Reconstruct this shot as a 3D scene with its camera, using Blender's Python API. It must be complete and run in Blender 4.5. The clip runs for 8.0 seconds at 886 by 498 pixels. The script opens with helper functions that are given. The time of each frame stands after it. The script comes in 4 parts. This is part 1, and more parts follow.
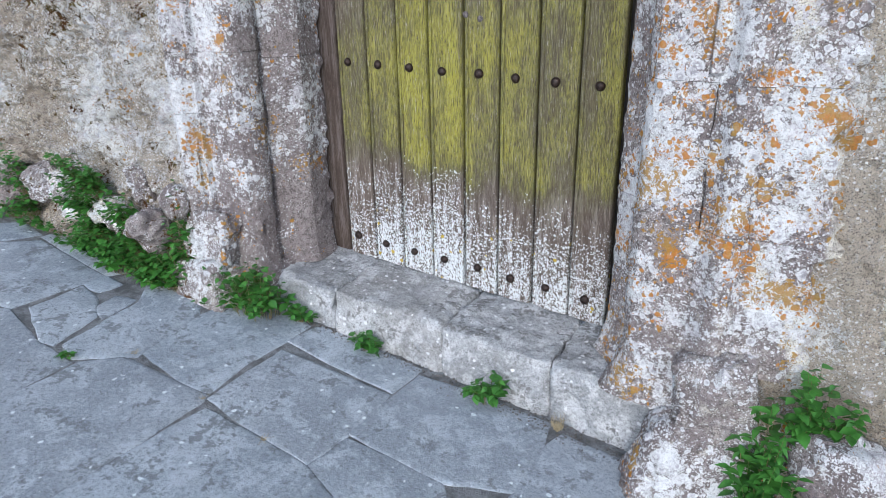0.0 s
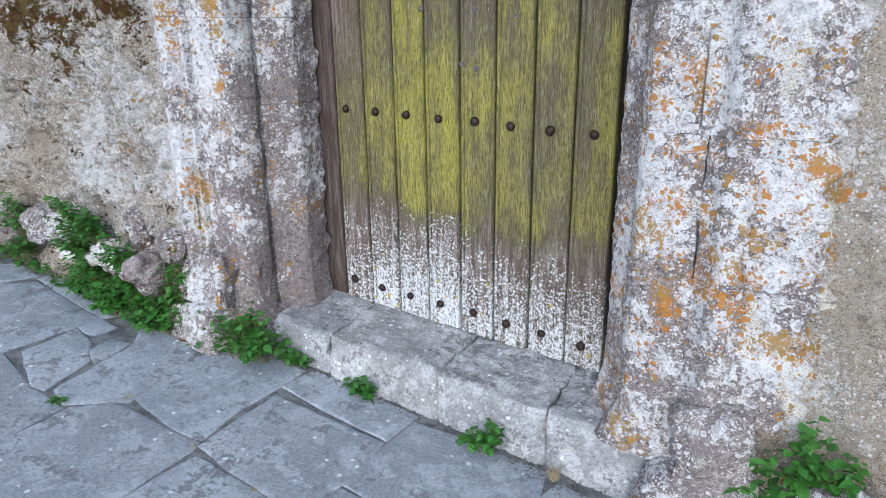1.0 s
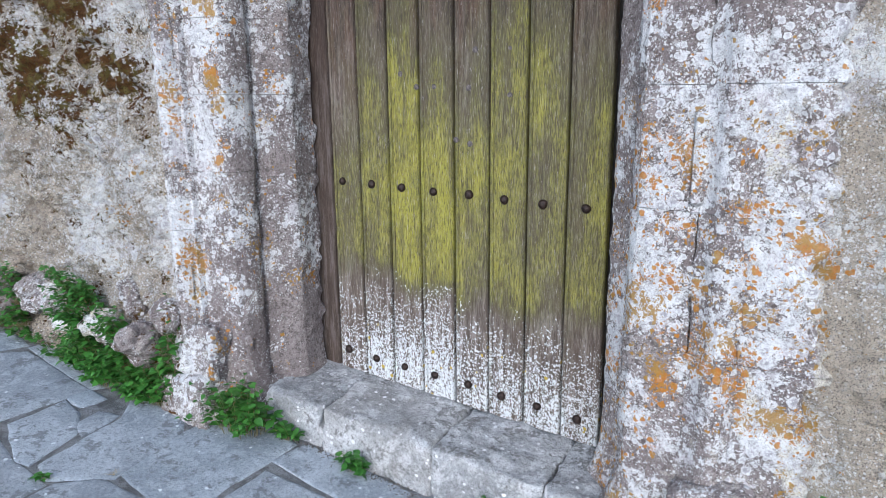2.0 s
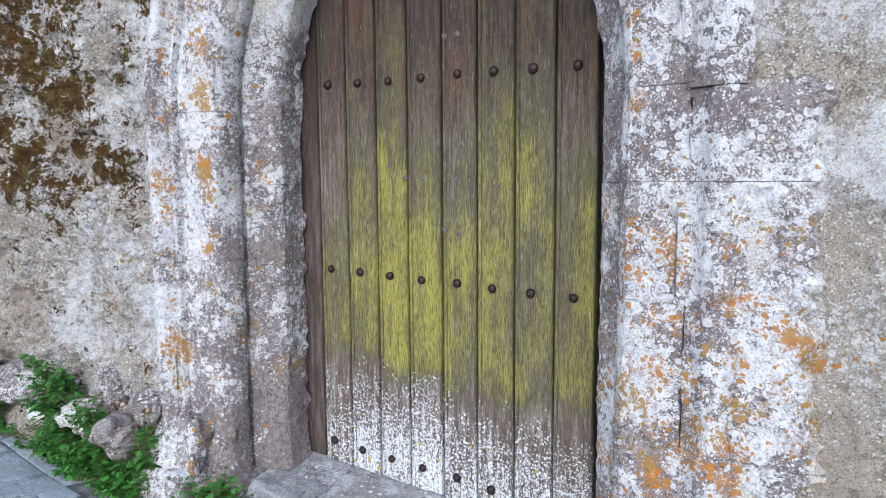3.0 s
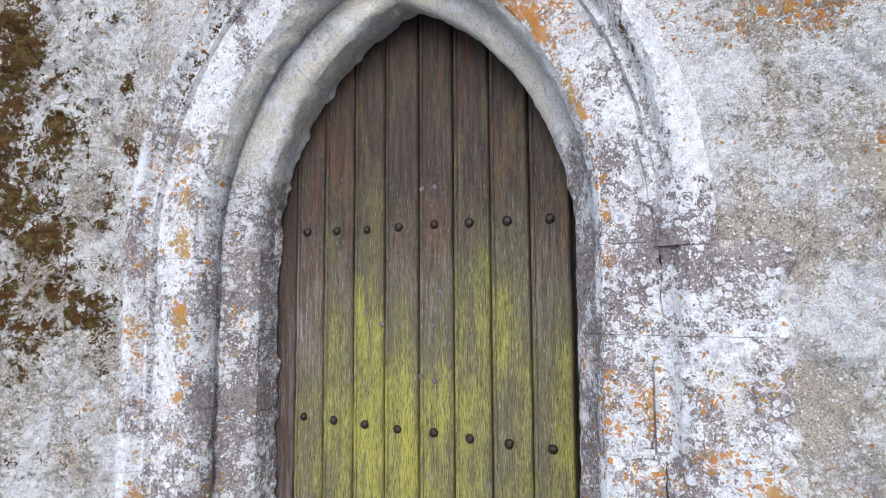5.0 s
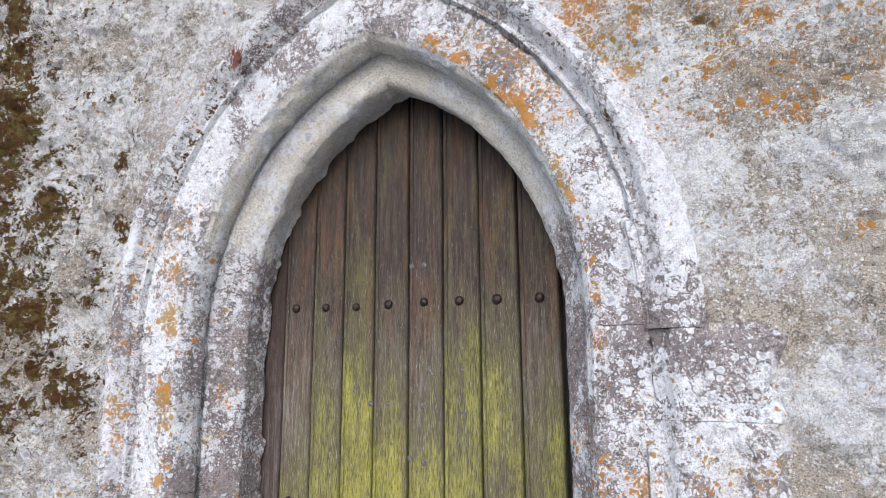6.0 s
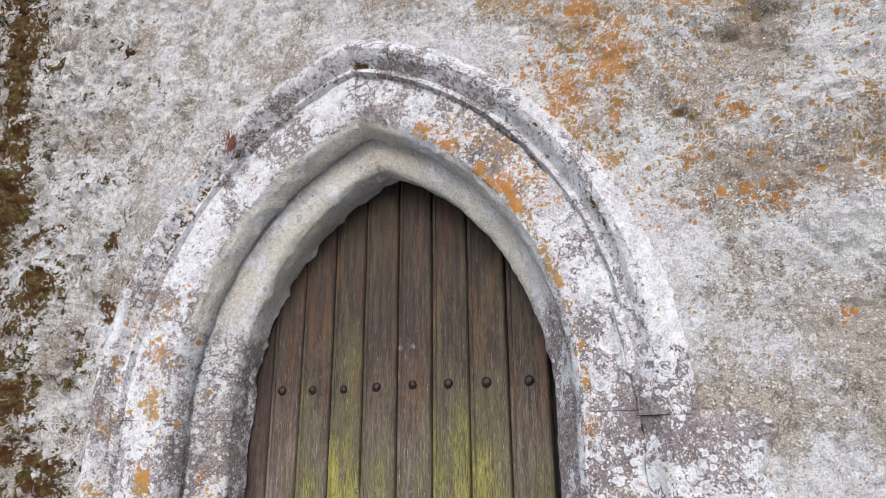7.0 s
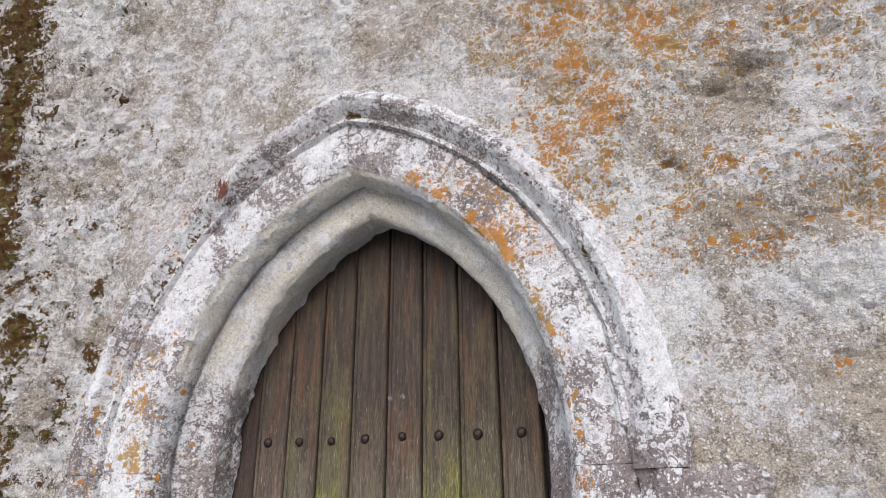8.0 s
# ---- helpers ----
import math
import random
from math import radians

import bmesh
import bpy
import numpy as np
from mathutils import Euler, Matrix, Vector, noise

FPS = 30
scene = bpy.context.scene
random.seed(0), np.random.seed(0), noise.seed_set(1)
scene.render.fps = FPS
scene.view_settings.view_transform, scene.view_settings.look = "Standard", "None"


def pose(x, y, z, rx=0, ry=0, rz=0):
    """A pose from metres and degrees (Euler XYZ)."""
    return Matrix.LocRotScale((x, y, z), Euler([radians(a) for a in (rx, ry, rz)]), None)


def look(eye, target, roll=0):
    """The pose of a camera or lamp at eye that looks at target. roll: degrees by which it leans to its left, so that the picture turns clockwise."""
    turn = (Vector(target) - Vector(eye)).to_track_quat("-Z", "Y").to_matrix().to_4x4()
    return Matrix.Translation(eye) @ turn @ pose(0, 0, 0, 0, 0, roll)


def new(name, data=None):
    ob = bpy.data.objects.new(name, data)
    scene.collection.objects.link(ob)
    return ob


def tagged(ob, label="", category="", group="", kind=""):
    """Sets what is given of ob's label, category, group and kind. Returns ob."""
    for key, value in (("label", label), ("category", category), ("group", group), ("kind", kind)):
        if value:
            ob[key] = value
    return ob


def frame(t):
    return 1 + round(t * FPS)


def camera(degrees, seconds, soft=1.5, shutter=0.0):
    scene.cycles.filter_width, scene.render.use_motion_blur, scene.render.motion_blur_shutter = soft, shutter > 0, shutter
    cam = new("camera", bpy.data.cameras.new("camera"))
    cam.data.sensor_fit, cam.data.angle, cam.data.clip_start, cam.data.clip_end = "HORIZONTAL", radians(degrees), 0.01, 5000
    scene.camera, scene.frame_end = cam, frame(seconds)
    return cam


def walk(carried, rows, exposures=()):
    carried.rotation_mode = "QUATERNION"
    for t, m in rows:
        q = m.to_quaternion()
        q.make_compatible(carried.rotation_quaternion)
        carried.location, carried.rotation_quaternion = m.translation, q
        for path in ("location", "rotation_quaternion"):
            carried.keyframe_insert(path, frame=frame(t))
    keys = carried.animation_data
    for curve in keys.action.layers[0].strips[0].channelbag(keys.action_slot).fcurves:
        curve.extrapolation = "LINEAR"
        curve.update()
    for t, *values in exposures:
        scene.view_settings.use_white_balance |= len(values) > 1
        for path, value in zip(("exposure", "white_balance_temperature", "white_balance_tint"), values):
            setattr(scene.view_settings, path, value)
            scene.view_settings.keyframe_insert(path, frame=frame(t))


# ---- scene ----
cam = camera(68.2, 8.0, 0.8)
PATH = [
    (0, (1.117, -2.209, 1.163), (0.226, -0.58, 0.42), -0.8),
    (0.5, (1.121, -2.203, 1.177), (0.223, -0.558, 0.478), -0.7),
    (1, (1.126, -2.196, 1.192), (0.219, -0.531, 0.556), -0.5),
    (2.5, (1.132, -2.196, 1.245), (0.216, -0.45, 0.908), -0.2),
    (3, (1.131, -2.201, 1.263), (0.227, -0.429, 1.049), -0.1),
    (3.5, (1.125, -2.207, 1.278), (0.238, -0.417, 1.179), -0.1),
    (4, (1.12, -2.208, 1.294), (0.253, -0.406, 1.291), -0.1),
    (4.5, (1.125, -2.214, 1.308), (0.275, -0.406, 1.398), -0.0),
    (6, (1.114, -2.243, 1.365), (0.336, -0.441, 1.748), -0.0),
    (6.5, (1.119, -2.248, 1.379), (0.364, -0.465, 1.881), -0.0),
    (7, (1.116, -2.262, 1.391), (0.394, -0.496, 1.992), -0.1),
    (7.5, (1.117, -2.263, 1.394), (0.42, -0.519, 2.08), -0.1),
    (8, (1.104, -2.257, 1.395), (0.433, -0.524, 2.134), -0.2),
]
walk(cam, [(t, look(eye, target, roll)) for t, eye, target, roll in PATH],
     [(0, 0.06, 5250, 8), (2.5, 0.13, 5200, 9), (4.5, 0.22, 5250, 10), (6.0, 0.22, 5450, 11), (8.0, 0.10, 5700, 12)])

# ---- world, sun and exposure ----
SUN_UP, SUN_ROUND = 25.0, 166.5
world = bpy.data.worlds.new("overcast_sky")
scene.world = world
world.use_nodes = True
wn = world.node_tree
sky = wn.nodes.new("ShaderNodeTexSky")
sky.sky_type, sky.sun_disc = "NISHITA", False
sky.sun_elevation, sky.sun_rotation = radians(SUN_UP), radians(SUN_ROUND)
sky.dust_density, sky.ozone_density, sky.air_density = 3.0, 1.0, 1.0
calm = wn.nodes.new("ShaderNodeHueSaturation")
calm.inputs["Saturation"].default_value = 0.85
wn.links.new(sky.outputs[0], calm.inputs["Color"])
wn.links.new(calm.outputs[0], wn.nodes["Background"].inputs["Color"])
wn.nodes["Background"].inputs["Strength"].default_value = 0.17
sun = new("sun", bpy.data.lights.new("sun", "SUN"))
sun.data.energy, sun.data.angle, sun.data.color = 1.45, radians(65), (1.0, 0.97, 0.94)
sun.matrix_world = look((1.2, -5.0, 3.40), (0, 0, 1.0))


# ---- the plan ----
ZS, CX, RISE = 1.52, 0.356, 1.30          # springing height, arc centre offset, nominal arc length
SLOPE, GROUND = 0.13, -0.187              # the street falls towards +x


def ground_z(x, y=0.0):
    return GROUND - SLOPE * max(-5.0, min(5.0, x))


def sill_z(x):
    return 0.010 - 0.086 * x


def offset(x, z):
    """Half-width of the arch line that passes through (x, z)."""
    return abs(x) if z < ZS else math.hypot(abs(x) + CX, z - ZS) - CX


def arch_point(h, s, side):
    """Place on the arch line of half-width h, s metres up from z = 0 along it."""
    if s <= ZS:
        return side * h, s
    r = h + CX
    a = (s - ZS) / RISE * math.acos(CX / r)
    return side * (r * math.cos(a) - CX), ZS + r * math.sin(a)


def step(a, b, v):
    t = min(1.0, max(0.0, (v - a) / (b - a)))
    return t * t * (3 - 2 * t)


def fbm(x, y, z, f, octaves=4):
    return noise.fractal(Vector((x * f, y * f, z * f)), 1.0, 2.0, octaves)


def blob(x, z, spots):
    total = 0.0
    for cx, cz, rx, rz in spots:
        dx, dz = (x - cx) / rx, (z - cz) / rz
        d = dx * dx + dz * dz
        if d < 6:
            total += math.exp(-d)
    return total


# growths: centre x, z and radii
ORANGE_SPOTS = [
    (0.875, 0.745, 0.035, 0.05), (0.89, 0.91, 0.03, 0.06), (0.90, 1.09, 0.035, 0.06), (0.846, 0.615, 0.035, 0.05),
    (0.943, 0.548, 0.04, 0.05), (0.86, 0.45, 0.05, 0.06), (1.147, 0.404, 0.05, 0.06), (1.172, 0.29, 0.03, 0.05),
    (1.198, 0.847, 0.06, 0.06), (1.163, 0.92, 0.06, 0.04), (1.05, 0.62, 0.04, 0.10)]
ORANGE_SPOTS_B = [
    (1.15, 2.85, 0.11, 0.11), (1.03, 2.93, 0.05, 0.03), (0.84, 2.90, 0.05, 0.03), (0.98, 2.72, 0.05, 0.03),
    (0.95, 2.53, 0.06, 0.06), (1.30, 2.05, 0.06, 0.03), (1.45, 1.72, 0.05, 0.04), (1.12, 2.35, 0.05, 0.05), (1.34, 2.24, 0.02, 0.02), (1.25, 2.1, 0.09, 0.04), (0.57, 2.32, 0.06, 0.05), (0.50, 2.41, 0.05, 0.05)]
ORANGE_SPOTS_C = [
    (-0.93, 0.57, 0.03, 0.09), (-0.73, 0.66, 0.022, 0.07), (-0.67, 0.47, 0.05, 0.06), (-0.80, 1.34, 0.035, 0.14),
    (-0.80, 1.03, 0.03, 0.09), (-0.96, 0.64, 0.03, 0.06), (-0.99, 1.25, 0.03, 0.10), (-0.83, 1.80, 0.05, 0.16),
    (-0.72, 2.45, 0.08, 0.05), (-1.35, 0.75, 0.10, 0.05), (-1.22, 0.95, 0.08, 0.04)]
MOSS_SPOTS = [
    (-1.89, 2.1, 0.12, 0.16), (-1.745, 1.78, 0.12, 0.14), (-1.52, 1.6, 0.14, 0.10), (-1.39, 1.38, 0.10, 0.07),
    (-1.85, 1.29, 0.16, 0.14), (-1.17, 1.70, 0.07, 0.10), (-1.06, 1.95, 0.05, 0.10), (-1.62, 1.17, 0.10, 0.10),
    (-1.14, 1.17, 0.08, 0.09), (-1.30, 1.28, 0.10, 0.05), (-1.48, 2.05, 0.10, 0.08), (-1.2, 1.36, 0.10, 0.05), (-2.1, 1.7, 0.2, 0.3)]
MOSS_SPOTS_B = [
    (-2.02, 3.8, 0.20, 0.5), (-1.85, 3.2, 0.14, 0.35), (-1.78, 2.6, 0.17, 0.3), (-1.18, 3.15, 0.05, 0.03),
    (-1.62, 3.17, 0.04, 0.03), (-1.7, 2.45, 0.10, 0.05), (-1.1, 2.2, 0.03, 0.06)]
WHITE_SPOTS = [
    (0.60, 2.72, 0.10, 0.07), (0.73, 2.58, 0.09, 0.08), (0.82, 2.47, 0.08, 0.09), (0.99, 2.18, 0.08, 0.16),
    (1.07, 1.95, 0.07, 0.14), (1.5, 1.95, 0.20, 0.12), (1.55, 2.45, 0.16, 0.12), (1.35, 1.3, 0.08, 0.14),
    (-1.25, 0.95, 0.10, 0.20), (-1.05, 0.75, 0.08, 0.10), (-1.5, 0.85, 0.16, 0.14), (-1.62, 0.6, 0.15, 0.08)]


def growth(x, y, z):
    """How much orange, moss, white and clean stone there is at a place on the masonry."""
    h = offset(x, z)
    n1, n2, n3 = fbm(x, y, z, 5.0, 3), fbm(x + 7.1, y, z, 3.1, 3), fbm(x, y + 3.7, z, 11.0, 3)
    orange = 0.42 * blob(x, z, ORANGE_SPOTS) + 0.36 * blob(x, z, ORANGE_SPOTS_B) + 0.52 * blob(x, z, ORANGE_SPOTS_C)
    if 0.1 < x < 0.8 and 2.12 < z < 2.52 and 0.76 < h < 0.92:
        orange += 0.40 + 0.5 * n3
    if x > 0 and 1.3 < z < 2.42 and 0.70 < h < 0.84:
        orange += (0.80 + 1.1 * n3) * math.exp(-((h - 0.786) / 0.022) ** 2) * step(1.3, 1.5, z) * (0.75 + n1)
    if x > 0 and h < 1.25:
        orange += (0.16 + 0.55 * n3) * step(1.45, 1.1, z) + 0.12 * step(1.0, 0.6, z)
    if z > 2.0 and x > 0.5 and h > 1.05:
        orange += (0.34 * step(-0.15, 0.45, n2) + 0.22 + 0.4 * n3) * step(2.4, 1.4, x)
    if x < -0.6 and h < 1.1:
        orange += (0.50 * max(0.0, n3 + 0.45) * math.exp(-((h - 0.805) / 0.035) ** 2) + 0.30 * math.exp(-((h - 0.965) / 0.025) ** 2)) * step(2.3, 1.9, z) + 0.4 * n3
    orange += 0.16 * max(0.0, n2) + 0.12 * n1 - 0.04
    moss = -1.0
    if x < -0.9 and h > 1.0:
        moss = 0.60 * (blob(x, z, MOSS_SPOTS) + 1.35 * blob(x, z, MOSS_SPOTS_B)) + 0.50 * n3 + 0.10 * n1 - 0.05
        moss += 0.32 * step(-1.05, -1.5, x) * step(1.0, 1.3, z) * step(2.7, 2.1, z) + 0.16 * step(-1.70, -2.0, x) * step(2.0, 2.6, z)
    elif z > 2.0 and 0.93 < h < 1.0:
        moss = (0.30 * math.exp(-((h - 0.948) / 0.014) ** 2) + 0.04 if x < 0.1 else -0.02) + 0.4 * n1
    white = (0.85 if x > 0 else 0.55) * blob(x, z, WHITE_SPOTS)
    if h < 1.24 and x > 0:
        white += 0.62 - 0.06 * step(1.9, 2.5, z) * step(0.95, 0.85, h) - 0.25 * step(0.72, 0.64, h) * step(1.2, 1.8, z)
    elif h < 1.07:
        white += 0.66 - 0.26 * step(0.82, 0.70, h) + 0.10 * step(1.9, 2.4, z)
    else:
        white += (0.58 + 0.08 * step(1.0, 1.3, z) if x < 0 else 0.46 - 0.2 * step(1.6, 1.2, z) * step(1.5, 1.3, x)) - (0.20 * step(0.55, 0.4, z) + 0.16 * step(1.2, 0.8, z) if x < 0 else 0.15 * step(0.3, 0.1, z))
    white += 0.50 * n1 + 0.34 * n2
    clean = step(1.6, 2.1, z) * step(0.80, 0.73, h) if h < 0.95 else 0.0
    white -= 0.05 * clean + (0.18 * step(0.35, 0.2, z) if h < 1.2 else 0.0)
    if h > 1.07 or (x > 1.2):
        clean = 0.75 * step(-0.25, 0.3, n2) * (1.0 if x > -0.4 else 0.85) + (0.6 * step(1.6, 1.2, z) * step(1.18, 1.26, x) * step(1.5, 1.3, x) if x > 0 else 0.0)
    if z < 0.34 and 0.86 < h < 1.17 and y < -0.22:
        orange, white, clean = orange - 0.7, white + (0.10 if x > 0 else -0.08), 0.3
    if z < 0.5 and x < -1.1 and y < -0.485:
        orange, white = orange - 0.4, white + 0.16
    if z < 0.12 and x > 1.2 and y < -0.44:
        clean, white = 0.0, white + 0.35
    return orange, moss, white, clean


# ---- materials ----
class Graph:
    """A node material under construction."""

    def __init__(self, name):
        self.mat = bpy.data.materials.new(name)
        self.mat.use_nodes = True
        self.tree = self.mat.node_tree
        self.shader = self.tree.nodes["Principled BSDF"]
        self.place = self.node("ShaderNodeTexCoord").outputs["Object"]

    def node(self, kind, operation="", attribute_name=""):
        n = self.tree.nodes.new(kind)
        if operation:
            n.operation = operation
        if attribute_name:
            n.attribute_name = attribute_name
        return n

    def link(self, a, b):
        if hasattr(a, "links"):
            self.tree.links.new(a, b)
        else:
            b.default_value = a

    def math(self, op, a, b=0.0, c=0.0, clamp=False):
        n = self.node("ShaderNodeMath", op)
        n.use_clamp = clamp
        for k, v in enumerate((a, b, c)):
            self.link(v, n.inputs[k])
        return n.outputs[0]

    def noise(self, scale, detail=4.0, rough=0.6, at=None, stretch=None, distort=0.0):
        n = self.node("ShaderNodeTexNoise")
        n.inputs["Scale"].default_value, n.inputs["Detail"].default_value = scale, detail
        n.inputs["Roughness"].default_value, n.inputs["Distortion"].default_value = rough, distort
        v = at or self.place
        if stretch:
            m = self.node("ShaderNodeMapping")
            m.inputs["Scale"].default_value = stretch
            self.link(v, m.inputs["Vector"])
            v = m.outputs[0]
        self.link(v, n.inputs["Vector"])
        return n.outputs["Fac"]

    def cells(self, scale, at=None, feature="F1", spread=1.0):
        n = self.node("ShaderNodeTexVoronoi")
        n.feature = feature
        n.inputs["Scale"].default_value = scale
        n.inputs["Randomness"].default_value = spread
        self.link(at or self.place, n.inputs["Vector"])
        return n

    def ramp(self, v, low, high, a=0.0, b=1.0):
        n = self.node("ShaderNodeMapRange")
        n.interpolation_type = "SMOOTHSTEP"
        for key, value in (("Value", v), ("From Min", low), ("From Max", high), ("To Min", a), ("To Max", b)):
            self.link(value, n.inputs[key])
        return n.outputs[0]

    def mix(self, f, a, b, blend="MIX"):
        n = self.node("ShaderNodeMix")
        n.data_type, n.blend_type = "RGBA", blend
        self.link(f, n.inputs["Factor"])
        for v, slot in ((a, n.inputs[6]), (b, n.inputs[7])):
            self.link((*v, 1.0) if isinstance(v, tuple) else v, slot)
        return n.outputs[2]

    def attribute(self, name):
        return self.node("ShaderNodeAttribute", attribute_name=name).outputs["Fac"]

    def axis(self, k):
        n = self.node("ShaderNodeSeparateXYZ")
        self.link(self.place, n.inputs[0])
        return n.outputs[k]

    def luck(self):
        return self.node("ShaderNodeObjectInfo").outputs["Random"]

    def wobble(self, scale, amount):
        """Places shifted by noise, so that outlines fray."""
        n = self.node("ShaderNodeTexNoise")
        n.inputs["Scale"].default_value = scale
        n.inputs["Detail"].default_value = 3
        self.link(self.place, n.inputs["Vector"])
        d = self.node("ShaderNodeVectorMath", operation="MULTIPLY_ADD")
        self.link(n.outputs["Color"], d.inputs[0])
        d.inputs[1].default_value = (amount,) * 3
        self.link(self.place, d.inputs[2])
        return d.outputs[0]

    def finish(self, colour, rough, height=None, depth=0.004, strength=1.0):
        self.link(colour, self.shader.inputs["Base Color"])
        self.link(rough, self.shader.inputs["Roughness"])
        if height is not None:
            b = self.node("ShaderNodeBump")
            b.inputs["Distance"].default_value, b.inputs["Strength"].default_value = depth, strength
            self.link(height, b.inputs["Height"])
            self.link(b.outputs[0], self.shader.inputs["Normal"])
        return self.mat


def rosettes(g, scale, at, low, high):
    """Round crusts of lichen: a mask and the way out from each one's middle, 0 to 1."""
    c = g.cells(scale, at)
    split = g.node("ShaderNodeSeparateColor")
    g.link(c.outputs["Color"], split.inputs[0])
    radius = g.ramp(split.outputs[0], 0.0, 1.0, low, high)
    out = g.math("DIVIDE", c.outputs["Distance"], radius)
    return g.ramp(out, 0.82, 1.0, 1.0, 0.0), out, split.outputs[1]


def fray(g, want, at, sizes):
    """A mask's strength broken up by noises of several sizes: (scale, amount)."""
    for scale, amount in sizes:
        want = g.math("ADD", want, g.math("MULTIPLY", g.math("SUBTRACT", g.noise(scale, 4, 0.7, at), 0.5), amount))
    return want


def masonry(name, dark, light, clean, lichen=(0.73, 0.725, 0.725), bump=0.006, rosette=1.0, speck=0.65, sheet_at=0.62, cover=0.95, finer=1.0):
    """Old limestone or render under white, orange and black growths, with pit shade painted in, steered by the mesh's
    own masks.
    """
    g = Graph(name)
    frayed = g.wobble(60.0, 0.020)
    grain, mid, fine = g.noise(230, 3, 0.75), g.noise(22, 5, 0.65), g.noise(75, 4, 0.72)
    broad = g.noise(4.5, 5, 0.6)
    base = g.mix(g.ramp(broad, 0.35, 0.65), dark, light)
    base = g.mix(g.ramp(g.math("ADD", g.attribute("clean"), g.math("MULTIPLY", g.math("SUBTRACT", mid, 0.5), 1.2)), 0.3, 0.7), base, clean)
    base = g.mix(g.ramp(fine, 0.54, 0.60, 0.0, 0.5), base, (0.58, 0.555, 0.52))
    # dark pores: shade of small pits put into the base colour
    base = g.mix(g.ramp(grain, 0.37, 0.47, 0.85, 0.0), base, (0.08, 0.068, 0.06))
    # black and brown crust in the pores, strengthened to paint in deep crevice shade
    crust = g.ramp(fray(g, g.math("MULTIPLY", broad, 0.6), g.place, ((45, 1.6), (150, 2.2))), 0.42, 0.46, 0.0, speck)
    crust = g.math("MULTIPLY", crust, g.ramp(g.attribute("clean"), 0.1, 0.7, 1.0, 0.35))
    base = g.mix(crust, base, (0.075, 0.06, 0.053))
    # white lichen: frayed sheets and round crusts of three sizes, cracked into small plates
    want = g.attribute("white")
    sheet = g.ramp(fray(g, want, frayed, ((11 * finer, 2.4), (38 * finer, 2.3), (120, 1.0))), sheet_at, sheet_at + 0.03)
    gentle = g.wobble(75.0, 0.007)
    a_mask, a_out, a_luck = rosettes(g, 24.0, gentle, 0.12, 0.52)
    b_mask, b_out, b_luck = rosettes(g, 52.0, gentle, 0.06, 0.55)
    c_mask, c_out, c_luck = rosettes(g, 125.0, gentle, 0.05, 0.55)
    a_on = g.math("MULTIPLY", a_mask, g.math("GREATER_THAN", g.math("ADD", want, a_luck), 1.48 - 0.25 * rosette))
    b_on = g.math("MULTIPLY", b_mask, g.math("GREATER_THAN", g.math("ADD", want, b_luck), 1.36 - 0.25 * rosette))
    c_on = g.math("MULTIPLY", c_mask, g.math("GREATER_THAN", g.math("ADD", want, c_luck), 1.04))
    d_mask, d_out, d_luck = rosettes(g, 230.0, frayed, 0.1, 0.62)
    d_on = g.math("MULTIPLY", d_mask, g.math("GREATER_THAN", g.math("ADD", want, d_luck), 1.04))
    plates = g.ramp(g.cells(210, frayed, "DISTANCE_TO_EDGE").outputs["Distance"], 0.0, 0.10, 0.8, 0.0)
    plates = g.math("MULTIPLY", plates, g.ramp(g.noise(30, 4, 0.7), 0.46, 0.60))
    pale = g.mix(g.ramp(g.noise(30, 4, 0.7), 0.45, 0.56), lichen, tuple(0.78 * c for c in lichen))
    pale = g.mix(g.ramp(g.noise(8, 4, 0.65), 0.52, 0.60, 0.0, 0.6), pale, (0.48, 0.43, 0.445))
    # the same painted pit shade, on the pale lichen
    pale = g.mix(g.ramp(grain, 0.38, 0.44, 0.6, 0.0), pale, (0.14, 0.128, 0.122))
    pale = g.mix(plates, pale, (0.20, 0.18, 0.17))
    colour = g.mix(g.math("MULTIPLY", sheet, cover), base, pale)
    ring = g.mix(g.ramp(a_out, 0.35, 0.8), (0.39, 0.37, 0.39), (0.68, 0.675, 0.68))
    ring = g.mix(g.math("MULTIPLY", plates, 0.8), ring, (0.28, 0.26, 0.26))
    colour = g.mix(g.math("MULTIPLY", a_on, 0.92), colour, ring)
    colour = g.mix(g.math("MULTIPLY", b_on, 0.90), colour, g.mix(g.ramp(b_out, 0.3, 0.8), (0.49, 0.475, 0.485), (0.70, 0.695, 0.69)))
    colour = g.mix(g.math("MULTIPLY", c_on, 0.85), colour, (0.70, 0.70, 0.69))
    colour = g.mix(g.math("MULTIPLY", d_on, 0.8), colour, (0.68, 0.675, 0.66))
    colour = g.mix(g.ramp(g.noise(400, 2, 0.6), 0.36, 0.46, 0.40, 0.0), colour, (0.11, 0.088, 0.072))
    # orange and yellow lichen
    o_want = fray(g, g.attribute("orange"), frayed, ((22, 2.0), (60, 2.8), (150, 2.6)))
    o_mask = g.ramp(o_want, 0.76, 0.79)
    p_mask, p_out, p_luck = rosettes(g, 44.0, frayed, 0.15, 0.62)
    q_mask, q_out, q_luck = rosettes(g, 95.0, frayed, 0.10, 0.60)
    o_like = g.math("MULTIPLY", g.attribute("orange"), 0.85)
    p_on = g.math("MULTIPLY", p_mask, g.math("GREATER_THAN", g.math("ADD", o_like, p_luck), 1.05))
    q_on = g.math("MULTIPLY", q_mask, g.math("GREATER_THAN", g.math("ADD", o_like, q_luck), 1.00))
